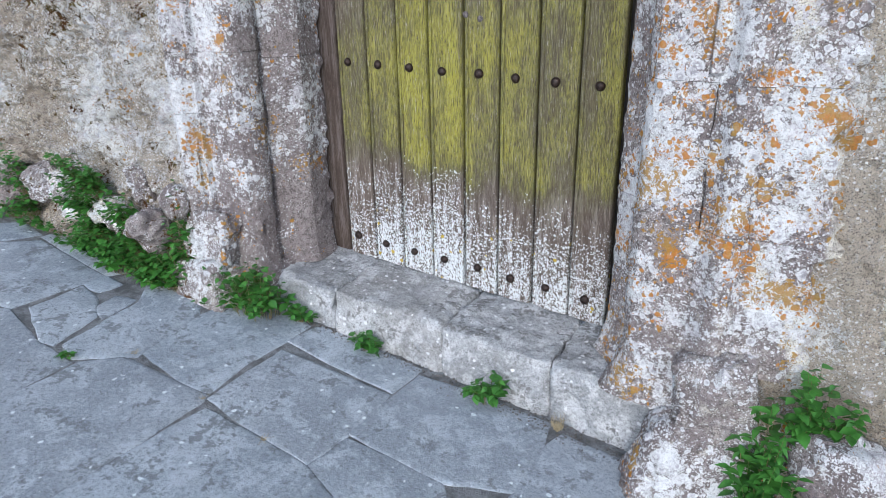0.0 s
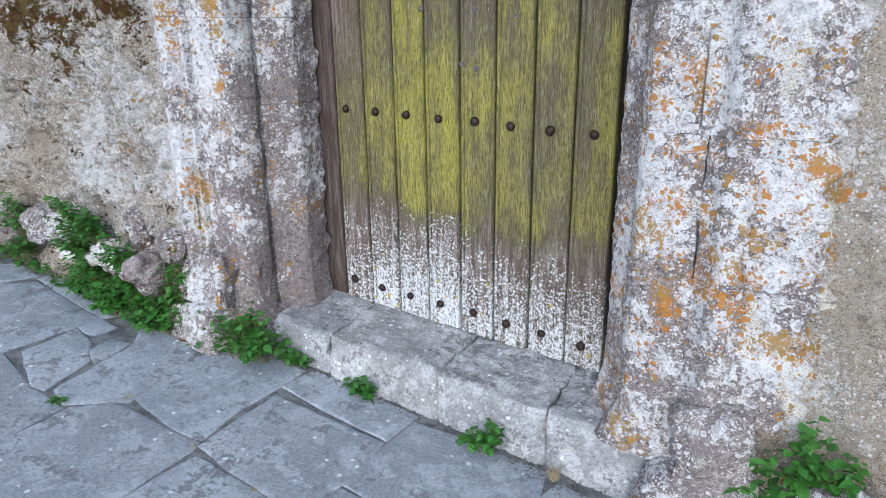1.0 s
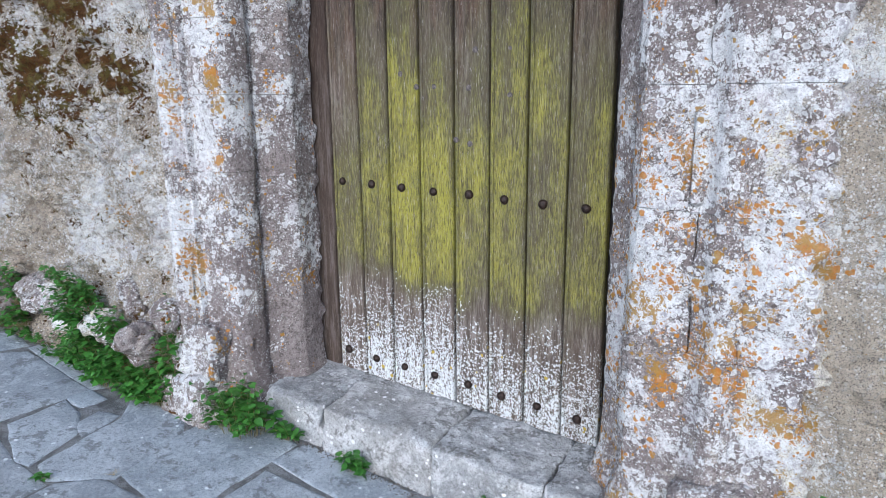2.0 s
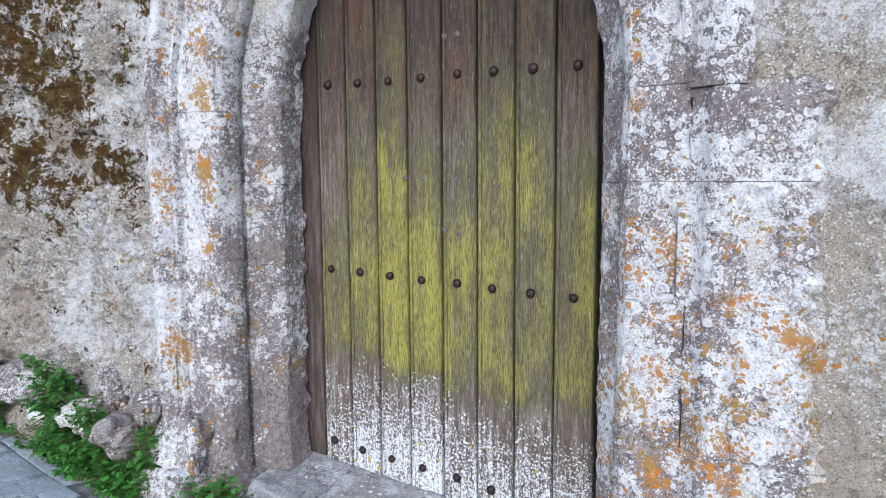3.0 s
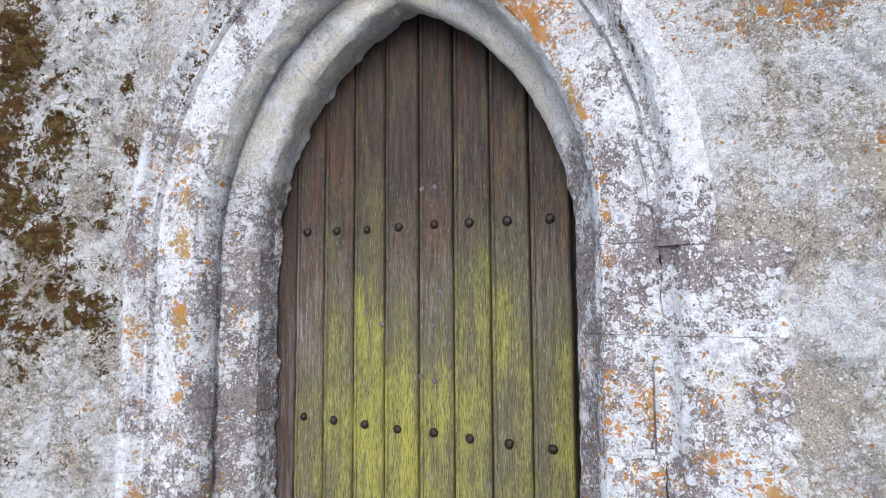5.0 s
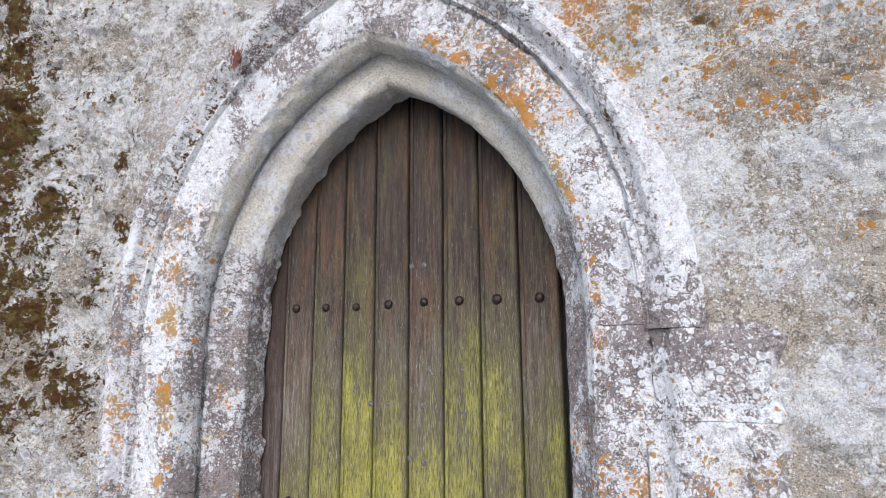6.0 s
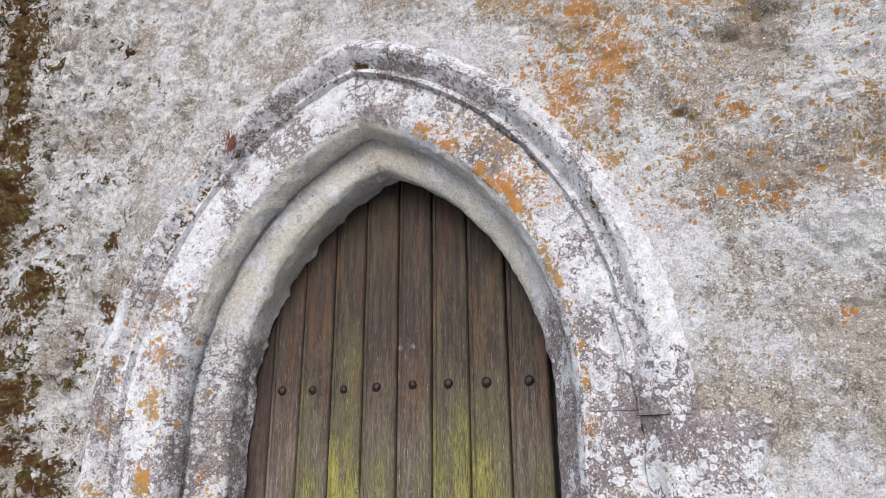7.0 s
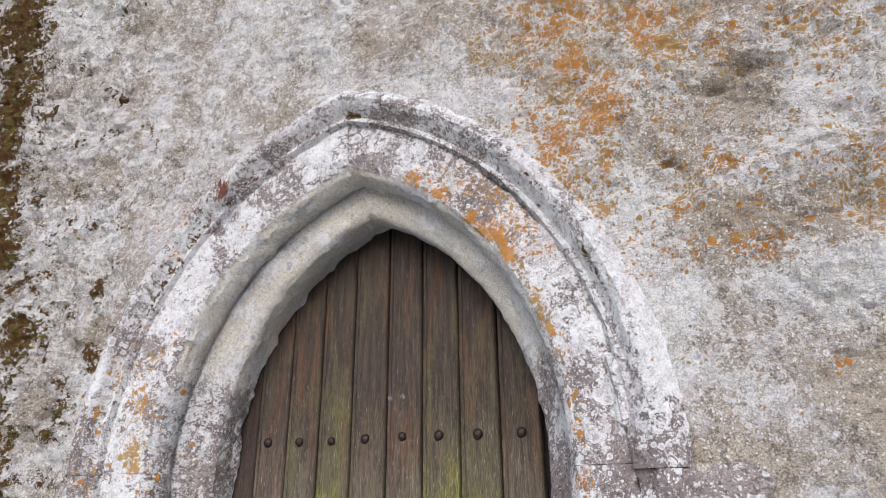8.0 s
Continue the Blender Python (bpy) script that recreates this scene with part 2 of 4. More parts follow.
    o_mask = g.math("MAXIMUM", o_mask, g.math("MAXIMUM", p_on, q_on))
    amber = g.mix(g.ramp(fine, 0.40, 0.62), (0.47, 0.165, 0.006), (0.42, 0.205, 0.018))
    amber = g.mix(g.ramp(g.noise(6.5, 3), 0.46, 0.58, 0.0, 0.6), amber, (0.30, 0.215, 0.05))
    amber = g.mix(g.ramp(grain, 0.34, 0.52, 0.5, 0.0), amber, (0.24, 0.15, 0.06))
    colour = g.mix(g.math("MULTIPLY", o_mask, 0.88), colour, amber)
    # brown and olive moss
    m_mask = g.ramp(fray(g, g.attribute("moss"), frayed, ((14, 2.0), (45, 2.4), (150, 1.3))), 0.44, 0.47)
    moss = g.mix(g.ramp(mid, 0.44, 0.60), (0.100, 0.045, 0.013), (0.135, 0.105, 0.028))
    moss = g.mix(g.ramp(grain, 0.40, 0.50, 0.85, 0.0), moss, (0.020, 0.012, 0.006))
    colour = g.mix(g.math("MULTIPLY", m_mask, 1.0), colour, moss)
    height = g.math("ADD", g.math("MULTIPLY", mid, 0.8), g.math("MULTIPLY", grain, 0.40))
    height = g.math("ADD", height, g.math("MULTIPLY", fine, 0.75))
    height = g.math("ADD", height, g.math("MULTIPLY", g.math("ADD", g.math("ADD", sheet, a_on), b_on), 0.10))
    height = g.math("ADD", height, g.math("MULTIPLY", g.math("ADD", m_mask, g.math("MULTIPLY", o_mask, 0.4)), 0.35))
    g.shader.inputs["Specular IOR Level"].default_value = 0.2
    return g.finish(colour, 0.93, height, bump)


STONE = masonry("lichened_limestone", (0.185, 0.152, 0.148), (0.335, 0.290, 0.275), (0.68, 0.635, 0.535), speck=0.75)
RENDER = masonry("weathered_lime_render", (0.34, 0.284, 0.222), (0.485, 0.42, 0.335), (0.43, 0.372, 0.300), (0.71, 0.69, 0.65), bump=0.014, rosette=0.1, speck=0.65, sheet_at=0.62, cover=0.85, finer=1.35)


def plain_stone(name, dark, light, stain, pale, bump=0.004, crusts=0.90, flecks=0.55):
    """Bare paving or step stone with pale crusts and dark stains."""
    g = Graph(name)
    broad, mid, fine, grain = g.noise(2.6, 6, 0.66), g.noise(11, 6, 0.7), g.noise(80, 4, 0.72), g.noise(260, 3, 0.75)
    colour = g.mix(g.ramp(broad, 0.36, 0.64), dark, light)
    colour = g.mix(g.ramp(g.luck(), 0.0, 1.0, 0.0, 0.55), colour, (0.34, 0.36, 0.39))
    colour = g.mix(g.ramp(mid, 0.50, 0.58, 0.0, 0.6), colour, pale)
    colour = g.mix(g.ramp(fray(g, g.math("MULTIPLY", broad, 0.8), g.wobble(30, 0.03), ((9, 1.6), (40, 1.2))), 0.56, 0.64, 0.0, 0.75), colour, stain)
    colour = g.mix(g.ramp(fine, 0.40, 0.47, flecks, 0.0), colour, stain)
    colour = g.mix(g.ramp(fine, 0.56, 0.62, 0.0, flecks), colour, pale)
    colour = g.mix(g.ramp(grain, 0.38, 0.46, 0.65, 0.0), colour, tuple(0.4 * c for c in stain))
    mask, out, luck = rosettes(g, 60, g.wobble(50, 0.016), 0.04, 0.55)
    colour = g.mix(g.math("MULTIPLY", mask, g.math("GREATER_THAN", luck, crusts)), colour, tuple(min(0.75, 1.3 * c) for c in pale))
    height = g.math("ADD", g.math("MULTIPLY", mid, 0.9), g.math("ADD", g.math("MULTIPLY", fine, 0.6), g.math("MULTIPLY", grain, 0.35)))
    return g.finish(colour, g.ramp(mid, 0.3, 0.7, 0.66, 0.88), height, bump)


PAVING = plain_stone("blue_grey_paving_stone", (0.285, 0.318, 0.352), (0.445, 0.485, 0.525), (0.170, 0.180, 0.185), (0.54, 0.58, 0.62), 0.004, 0.965, 0.40)
STEP = plain_stone("worn_step_stone", (0.33, 0.32, 0.31), (0.54, 0.535, 0.53), (0.15, 0.14, 0.13), (0.70, 0.70, 0.70), 0.010, 0.88, 0.45)


def dirt_material():
    g = Graph("mortar_and_dirt")
    mid, grain = g.noise(14, 6, 0.7), g.noise(160, 4, 0.75)
    colour = g.mix(g.ramp(mid, 0.38, 0.62), (0.13, 0.13, 0.13), (0.29, 0.295, 0.30))
    colour = g.mix(g.ramp(grain, 0.48, 0.62, 0.0, 0.6), colour, (0.10, 0.092, 0.084))
    return g.finish(colour, 0.95, g.math("ADD", mid, grain), 0.008)


def wood_material(name, algae, crust, dark=0.0):
    """Silvered oak boards: green algae half way up, white crust near the sill, brown above."""
    g = Graph(name)
    luck, z = g.luck(), g.axis(2)
    lane = g.node("ShaderNodeVectorMath", operation="ADD")
    shift = g.node("ShaderNodeCombineXYZ")
    g.link(g.math("MULTIPLY", luck, 9.0), shift.inputs[0])
    g.link(g.math("MULTIPLY", luck, 5.0), shift.inputs[2])
    g.link(g.place, lane.inputs[0])
    g.link(shift.outputs[0], lane.inputs[1])
    at = lane.outputs[0]
    streak = g.noise(9, 6, 0.68, at, (7.0, 7.0, 0.55), 0.3)
    fibre = g.noise(100, 5, 0.7, at, (6.0, 6.0, 0.28))
    patch, fleck = g.noise(5.5, 5, 0.65, at, (1.6, 1.0, 0.7)), g.noise(150, 3, 0.7, at, (1.0, 1.0, 0.45))
    old = g.mix(g.ramp(streak, 0.35, 0.65), (0.080, 0.060, 0.046), (0.215, 0.180, 0.150))
    old = g.mix(g.ramp(luck, 0.0, 1.0, 0.0, 0.5), old, (0.135, 0.100, 0.076))
    high = g.ramp(g.math("ADD", z, g.math("MULTIPLY", patch, 0.6)), 1.35, 2.05)
    rust = g.mix(g.ramp(streak, 0.36, 0.64), (0.020, 0.014, 0.011), (0.060, 0.041, 0.029))
    stain = g.noise(3.2, 5, 0.65, at, (3.0, 3.0, 0.5))
    rust = g.mix(g.ramp(stain, 0.50, 0.64, 0.0, 0.55), rust, (0.125, 0.052, 0.018))
    rust = g.mix(g.ramp(stain, 0.46, 0.36, 0.0, 0.6), rust, (0.048, 0.043, 0.025))
    old = g.mix(g.math("MULTIPLY", high, 0.88), old, rust)
    pinkish = g.ramp(g.math("ADD", streak, g.math("MULTIPLY", patch, 0.4)), 0.68, 0.84, 0.0, 0.75)
    old = g.mix(g.math("MULTIPLY", pinkish, g.math("SUBTRACT", 1.0, high)), old, (0.33, 0.285, 0.265))
    # algae in streaks, as much as each board carries
    soft = g.noise(3.4, 4, 0.6, at, (2.6, 1.0, 0.8))
    want = g.math("ADD", g.attribute("algae"), g.math("MULTIPLY", g.math("SUBTRACT", streak, 0.5), 0.9))
    want = g.math("ADD", want, g.math("ADD", g.math("MULTIPLY", g.math("SUBTRACT", soft, 0.5), 1.3), g.math("MULTIPLY", g.math("SUBTRACT", patch, 0.5), 0.8)))
    want = g.math("ADD", want, g.math("ADD", g.math("MULTIPLY", g.math("SUBTRACT", fibre, 0.5), 0.9), g.math("MULTIPLY", g.math("SUBTRACT", fleck, 0.5), 0.5)))
    film = g.ramp(want, 0.02, 0.80)
    green = g.mix(g.ramp(want, 0.55, 1.22), (0.112, 0.104, 0.040), (0.335, 0.315, 0.030))
    green = g.mix(g.ramp(fibre, 0.38, 0.52, 0.65, 0.0), green, (0.075, 0.064, 0.026))
    green = g.mix(g.ramp(g.noise(7.0, 5, 0.7, at, (3.0, 3.0, 0.5)), 0.50, 0.64, 0.0, 0.65), green, (0.105, 0.090, 0.040))
    colour = g.mix(g.math("MULTIPLY", film, algae), old, green)
    colour = g.mix(g.ramp(fibre, 0.41, 0.48, 0.65, 0.0), colour, (0.042, 0.032, 0.026))
    colour = g.mix(g.math("MULTIPLY", g.ramp(fibre, 0.54, 0.66, 0.0, 0.5), g.ramp(z, 1.2, 2.1, 1.0, 0.15)), colour, (0.31, 0.28, 0.26))
    scratch = g.math("MULTIPLY", g.ramp(g.noise(26, 5, 0.8, at, (9.0, 9.0, 0.8)), 0.60, 0.65, 0.0, 0.65), g.ramp(z, 1.3, 2.2, 1.0, 0.3))
    colour = g.mix(scratch, colour, (0.42, 0.385, 0.365))
    # white crust of small round flakes that thickens downwards
    low = g.math("ADD", g.attribute("crust"), g.math("ADD", g.math("MULTIPLY", g.math("SUBTRACT", patch, 0.5), 0.7), g.math("MULTIPLY", g.math("SUBTRACT", streak, 0.5), 1.1)))
    low = g.math("MULTIPLY", low, g.ramp(g.attribute("crust"), 0.0, 0.12))
    frayed = g.wobble(60, 0.008)
    f_mask, f_out, f_luck = rosettes(g, 105, frayed, 0.15, 0.7)
    s_mask, s_out, s_luck = rosettes(g, 210, frayed, 0.15, 0.75)
    flakes = g.math("MULTIPLY", f_mask, g.math("GREATER_THAN", g.math("ADD", low, f_luck), 1.02))
    tiny = g.math("MULTIPLY", s_mask, g.math("GREATER_THAN", g.math("ADD", low, s_luck), 1.04))
    sheet = g.ramp(g.math("ADD", low, g.math("MULTIPLY", g.math("SUBTRACT", fleck, 0.5), 2.6)), 0.82, 0.92)
    white = g.math("MAXIMUM", g.math("MAXIMUM", flakes, tiny), sheet)
    colour = g.mix(g.math("MULTIPLY", g.math("MULTIPLY", white, crust), 0.92), colour, g.mix(g.ramp(fleck, 0.3, 0.6), (0.55, 0.57, 0.58), (0.74, 0.76, 0.77)))
    y_mask, y_out, y_luck = rosettes(g, 45, frayed, 0.05, 0.5)
    yellow = g.math("MULTIPLY", g.math("MULTIPLY", y_mask, g.math("GREATER_THAN", y_luck, 0.86)), g.ramp(z, 0.22, 0.34, crust, 0.0))
    colour = g.mix(yellow, colour, (0.48, 0.35, 0.05))
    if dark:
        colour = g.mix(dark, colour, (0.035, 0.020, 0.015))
    height = g.math("ADD", g.math("MULTIPLY", fibre, 0.8), g.math("ADD", g.math("MULTIPLY", streak, 0.5), g.math("MULTIPLY", white, 0.35)))
    g.shader.inputs["Specular IOR Level"].default_value = 0.25
    return g.finish(colour, g.ramp(streak, 0.3, 0.7, 0.60, 0.82), height, 0.003)


def simple(name, a, b, scale, rough, metal=0.0, bump=0.001, spread=0.0):
    g = Graph(name)
    n = g.noise(scale, 5, 0.7)
    colour = g.mix(g.ramp(n, 0.35, 0.65), a, b)
    if spread:
        colour = g.mix(g.ramp(g.luck(), 0.0, 1.0, 0.0, spread), colour, tuple(min(1.0, c * 2.0) for c in b))
    g.shader.inputs["Metallic"].default_value = metal
    return g.finish(colour, rough, n, bump)


DIRT = dirt_material()
WOOD = wood_material("weathered_oak_with_algae", 0.88, 1.0)
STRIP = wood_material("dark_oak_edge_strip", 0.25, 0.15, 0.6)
IRON = simple("rusted_black_iron", (0.020, 0.015, 0.013), (0.058, 0.036, 0.028), 120, 0.5, 0.6)
WORN_IRON = simple("lichened_dull_iron", (0.06, 0.052, 0.05), (0.20, 0.17, 0.165), 160, 0.7, 0.2)
# near-black, for the backing that keeps the gaps between planks dark
DARK = simple("near_black_inner_boards", (0.012, 0.010, 0.009), (0.022, 0.018, 0.015), 30, 0.9)
LEAF = simple("fresh_green_leaf", (0.026, 0.098, 0.012), (0.066, 0.190, 0.026), 25, 0.52, 0.0, 0.0006, 0.35)
STEM = simple("green_red_stem", (0.10, 0.12, 0.03), (0.16, 0.10, 0.05), 60, 0.6)
DRIED = simple("dried_red_sprig", (0.11, 0.035, 0.020), (0.20, 0.075, 0.04), 80, 0.8)
GRAVEL = simple("dark_gravel_and_soil", (0.05, 0.043, 0.038), (0.22, 0.20, 0.18), 60, 0.95)
STRAW = simple("dry_straw", (0.30, 0.24, 0.14), (0.42, 0.35, 0.22), 80, 0.8)


# ---- builders ----
def mesh_object(name, verts, faces, material, parent=None, masks=True, smooth=True, label=""):
    """One mesh object from points and faces; masks: with the growths of old masonry on it."""
    me = bpy.data.meshes.new(name)
    me.from_pydata(verts, [], faces)
    me.polygons.foreach_set("use_smooth", [smooth] * len(me.polygons))
    if smooth:
        me.set_sharp_from_angle(angle=radians(27))
    me.materials.append(material)
    if masks:
        found = [growth(*v) for v in verts]
        for k, key in enumerate(("orange", "moss", "white", "clean")):
            me.attributes.new(key, "FLOAT", "POINT").data.foreach_set("value", [f[k] for f in found])
    me.update()
    ob = new(name, me)
    ob.parent = parent
    return tagged(ob, label)


def part(name, bm, material, parent, label=""):
    me = bpy.data.meshes.new(name)
    bm.to_mesh(me)
    bm.free()
    me.materials.append(material)
    ob = new(name, me)
    ob.parent = parent
    return tagged(ob, label)


def push(verts, faces, amount):
    """Moves each point along its normal by amount(point)."""
    pts = np.array(verts, float)
    nor = np.zeros_like(pts)
    for f in faces:
        if len(f) > 4:
            continue
        p = pts[list(f)]
        n = np.cross(p[2] - p[0], p[-1] - p[1])
        for i in f:
            nor[i] += n
    nor /= np.maximum(1e-9, np.linalg.norm(nor, axis=1))[:, None]
    return [tuple(p + n * amount(k, p)) for k, (p, n) in enumerate(zip(pts, nor))]


def resample(points, gap):
    out = [points[0]]
    for a, b in zip(points, points[1:]):
        n = max(1, round(math.dist(a, b) / gap))
        out += [tuple(p + (q - p) * k / n for p, q in zip(a, b)) for k in range(1, n + 1)]
    return out


def swept_stone(name, profile, back, s0, s1, side, parent, seed, rough=0.004, ragged=0.0, label="", lift=0.0, slits=(), flare=0.0, wander=0.0):
    """A moulded stone of the doorway between s0 and s1 along the arch; profile and back: (half-width, depth)."""
    front = resample(profile, 0.009)
    loop = front + back
    count = max(3, round((s1 - s0) / 0.013))
    joint = 0.0007
    verts, ends = [], []
    for k in range(count + 1):
        s = s0 + joint + (s1 - s0 - 2 * joint) * k / count
        drift = wander * (fbm(0.7, seed, s, 5.0, 4) + 0.6 * fbm(2.7, seed, s, 19.0, 2))
        for h, y in loop:
            h += drift if h > 1.14 else 0.0
            f = max(0.0, (s0 + 0.20 - s) / 0.20) ** 2 if flare else 0.0
            if profile is HOOD and side > 0 and y < -0.37:
                worn = max(0.0, 1.0 - abs(h - 1.0) / 0.075)
                y += (-0.410 - 0.038 * worn * (2 - worn) - y) * step(1.95, 1.50, s) * step(1.066, 1.05, h)
            if profile is INNER and s > ZS:
                g = step(ZS, ZS + RISE, s)
                h, y = h + 0.028 * g * step(-0.10, 0.0, y), y - 0.040 * g * step(-0.03, -0.13, y) * step(-0.246, -0.16, y)
            x, z = arch_point(h - flare * f * step(0.88, 0.70, h), s, side)
            verts.append((x, y - (0.25 * flare * f if y < -0.1 else 0.0), z))
        ends.append(min(s - s0, s1 - s))
    m = len(loop)
    faces = []
    for k in range(count):
        for i in range(m):
            j = (i + 1) % m
            q = (k * m + i, k * m + j, (k + 1) * m + j, (k + 1) * m + i)
            faces.append(q if side < 0 else q[::-1])
    cap = tuple(range(m))
    faces += [cap[::-1] if side < 0 else cap]
    top = tuple(count * m + i for i in range(m))
    faces += [top if side < 0 else top[::-1]]
    rim = len(front)

    def amount(k, p):
        i, row = k % m, k // m
        if i >= rim:
            return 0.0
        x, y, z = p
        d = fbm(x + seed, y, z, 9.0, 4) * rough * 1.4 + fbm(x, y + seed, z, 34.0, 3) * rough * 1.2 + lift
        chips = fbm(x, y, z + seed, 15.0, 2)
        d -= max(0.0, chips - 0.45) * rough * 5
        edge = ends[row]
        if edge < 0.012:
            d -= (1 - edge / 0.012) ** 2 * max(0.0, 0.0002 + 0.0022 * fbm(x, y, seed + s0, 9.0, 2))
        if i > rim - 4 or (i < 3 and not ragged):
            d -= sum(0.025 for lo, hi in slits if lo < z + 0.02 * fbm(x, y, z, 25.0, 2) < hi)
        if ragged and i < 5:
            d -= ragged * max(0.0, fbm(x, seed, z, 16.0, 3) + 0.15) * (1 - i / 5)
        return d

    return mesh_object(name, push(verts, faces, amount), faces, STONE, parent, label=label)


def cube_grid(n):
    """Points and faces of a cube from -1 to 1, n squares along each edge."""
    index, verts, faces = {}, [], []

    def at(p):
        if p not in index:
            index[p] = len(verts)
            verts.append(tuple(2 * c / n - 1 for c in p))
        return index[p]

    for a in range(3):
        b, c = (a + 1) % 3, (a + 2) % 3
        for e in (0, n):
            for i in range(n):
                for j in range(n):
                    q = []
                    for u, v in ((i, j), (i + 1, j), (i + 1, j + 1), (i, j + 1)):
                        p = [0, 0, 0]
                        p[a], p[b], p[c] = e, u, v
                        q.append(at(tuple(p)))
                    faces.append(tuple(q if e else q[::-1]))
    return verts, faces


def rough_block(name, centre, half, material, parent=None, n=14, power=5.0, rough=0.01, seed=0.0, lean=(0, 0, 0), shear=0.0, masks=True, label="", taper=0.0):
    """A worn, rounded block of stone."""
    verts, faces = cube_grid(n)
    turn = Euler([radians(a) for a in lean]).to_matrix()
    out = []
    for v in verts:
        norm = sum(abs(c) ** power for c in v) ** (1 / power)
        q = [c / norm for c in v]
        p = turn @ Vector([q[0] * half[0] * (1 - taper * q[2]), q[1] * half[1] * (1 - taper * q[2]), q[2] * half[2]])
        out.append((centre[0] + p.x, centre[1] + p.y, centre[2] + p.z - shear * p.x))

    def amount(k, p):
        x, y, z = p
        return rough * (fbm(x + seed, y, z, 5.0, 3) * 1.4 + fbm(x, y, z + seed, 17.0, 3) * 0.8 + fbm(x, y + seed, z, 45.0, 2) * 0.3)

    return mesh_object(name, push(out, faces, amount), faces, material, parent, masks, label=label)


# ---- ground and paving ----
def build_ground():
    xs = [-400, -60, -12, -5] + [-4.5 + 0.25 * k for k in range(37)] + [5, 12, 60, 400]
    ys = [-400, -60, -12, -6] + [-4 + 0.25 * k for k in range(17)] + [0.25, 0.6, 12, 60, 400]
    verts = [(x, y, ground_z(x) - 0.0045 + 0.002 * fbm(x, y, 0, 3.0, 2)) for y in ys for x in xs]
    w = len(xs)
    faces = [(j * w + i, j * w + i + 1, (j + 1) * w + i + 1, (j + 1) * w + i) for j in range(len(ys) - 1) for i in range(w - 1)]
    return tagged(mesh_object("ground", verts, faces, DIRT, masks=False), "bare mortar and dirt between paving stones", "ground", kind="structure")


GROUND_SHEET = build_ground()
PAVEMENT = tagged(new("pavement"), "worn irregular blue-grey stone paving on a sloping street", "paving", kind="structure")


def slab(corners, seed):
    """One paving slab with frayed, rounded edges."""
    ring = resample([(x, y, 0.0) for x, y in corners + corners[:1]], 0.045)[:-1]
    mx, my = sum(p[0] for p in ring) / len(ring), sum(p[1] for p in ring) / len(ring)
    rng = random.Random(seed)
    tilt_x, tilt_y, rise = rng.uniform(-0.005, 0.005), rng.uniform(-0.005, 0.005), rng.uniform(-0.0012, 0.0015)

    def level(x, y, z):
        return ground_z(x) + z + rise + tilt_x * (x - mx) + tilt_y * (y - my)

    verts, faces, n = [], [], len(ring)
    for pull, z in ((-0.0155, -0.03), (-0.0155, -0.0045), (-0.009, -0.001), (0.003, 0.0), (0.05, 0.001)):
        for x, y, _ in ring:
            d = math.hypot(mx - x, my - y)
            w = pull + 0.008 * fbm(x + seed, y, 0, 14.0, 3) * (1 if pull < 0.04 else 0.3)
            px, py = x + (mx - x) / d * w, y + (my - y) / d * w
            verts.append((px, py, level(px, py, z + 0.0025 * fbm(px, py, seed, 8.0, 2))))
    for k in range(4):
        for i in range(n):
            j = (i + 1) % n
            faces.append((k * n + i, k * n + j, (k + 1) * n + j, (k + 1) * n + i))
    verts.append((mx, my, level(mx, my, 0.002)))
    faces += [(4 * n + i, 4 * n + (i + 1) % n, 5 * n) for i in range(n)]
    area = sum(a[0] * b[1] - b[0] * a[1] for a, b in zip(ring, ring[1:] + ring[:1]))
    if area < 0:
        faces = [f[::-1] for f in faces]
    return mesh_object("paving_slab", verts, faces, PAVING, PAVEMENT, masks=False)


NEAR_SLABS = [
    [(-2.07, -0.69), (-1.96, -0.57), (-1.465, -0.61), (-1.51, -0.985), (-1.57, -0.99)],
    [(-1.99, -0.54), (-1.99, -0.44), (-1.40, -0.46), (-1.456, -0.60)],
    [(-1.44, -0.94), (-1.446, -0.726), (-1.32, -0.758), (-1.214, -0.843), (-1.162, -1.04), (-1.223, -1.05)],
    [(-1.264, -0.80), (-1.277, -0.694), (-1.199, -0.673), (-1.178, -0.826)],
    [(-1.455, -0.70), (-1.449, -0.61), (-1.346, -0.615), (-1.367, -0.705)],
    [(-1.13, -1.02), (-1.164, -0.675), (-1.30, -0.50), (-1.02, -0.48), (-0.921, -0.602), (-0.872, -0.913), (-1.03, -1.05)],
    [(-0.875, -0.89), (-0.906, -0.602), (-0.878, -0.45), (-0.688, -0.35), (-0.512, -0.393), (-0.537, -0.706), (-0.516, -0.906), (-0.58, -0.933)],
    [(-1.52, -1.02), (-1.50, -1.0), (-1.234, -1.07), (-1.148, -1.073), (-1.023, -1.08), (-1.02, -1.32), (-1.30, -1.33)]]
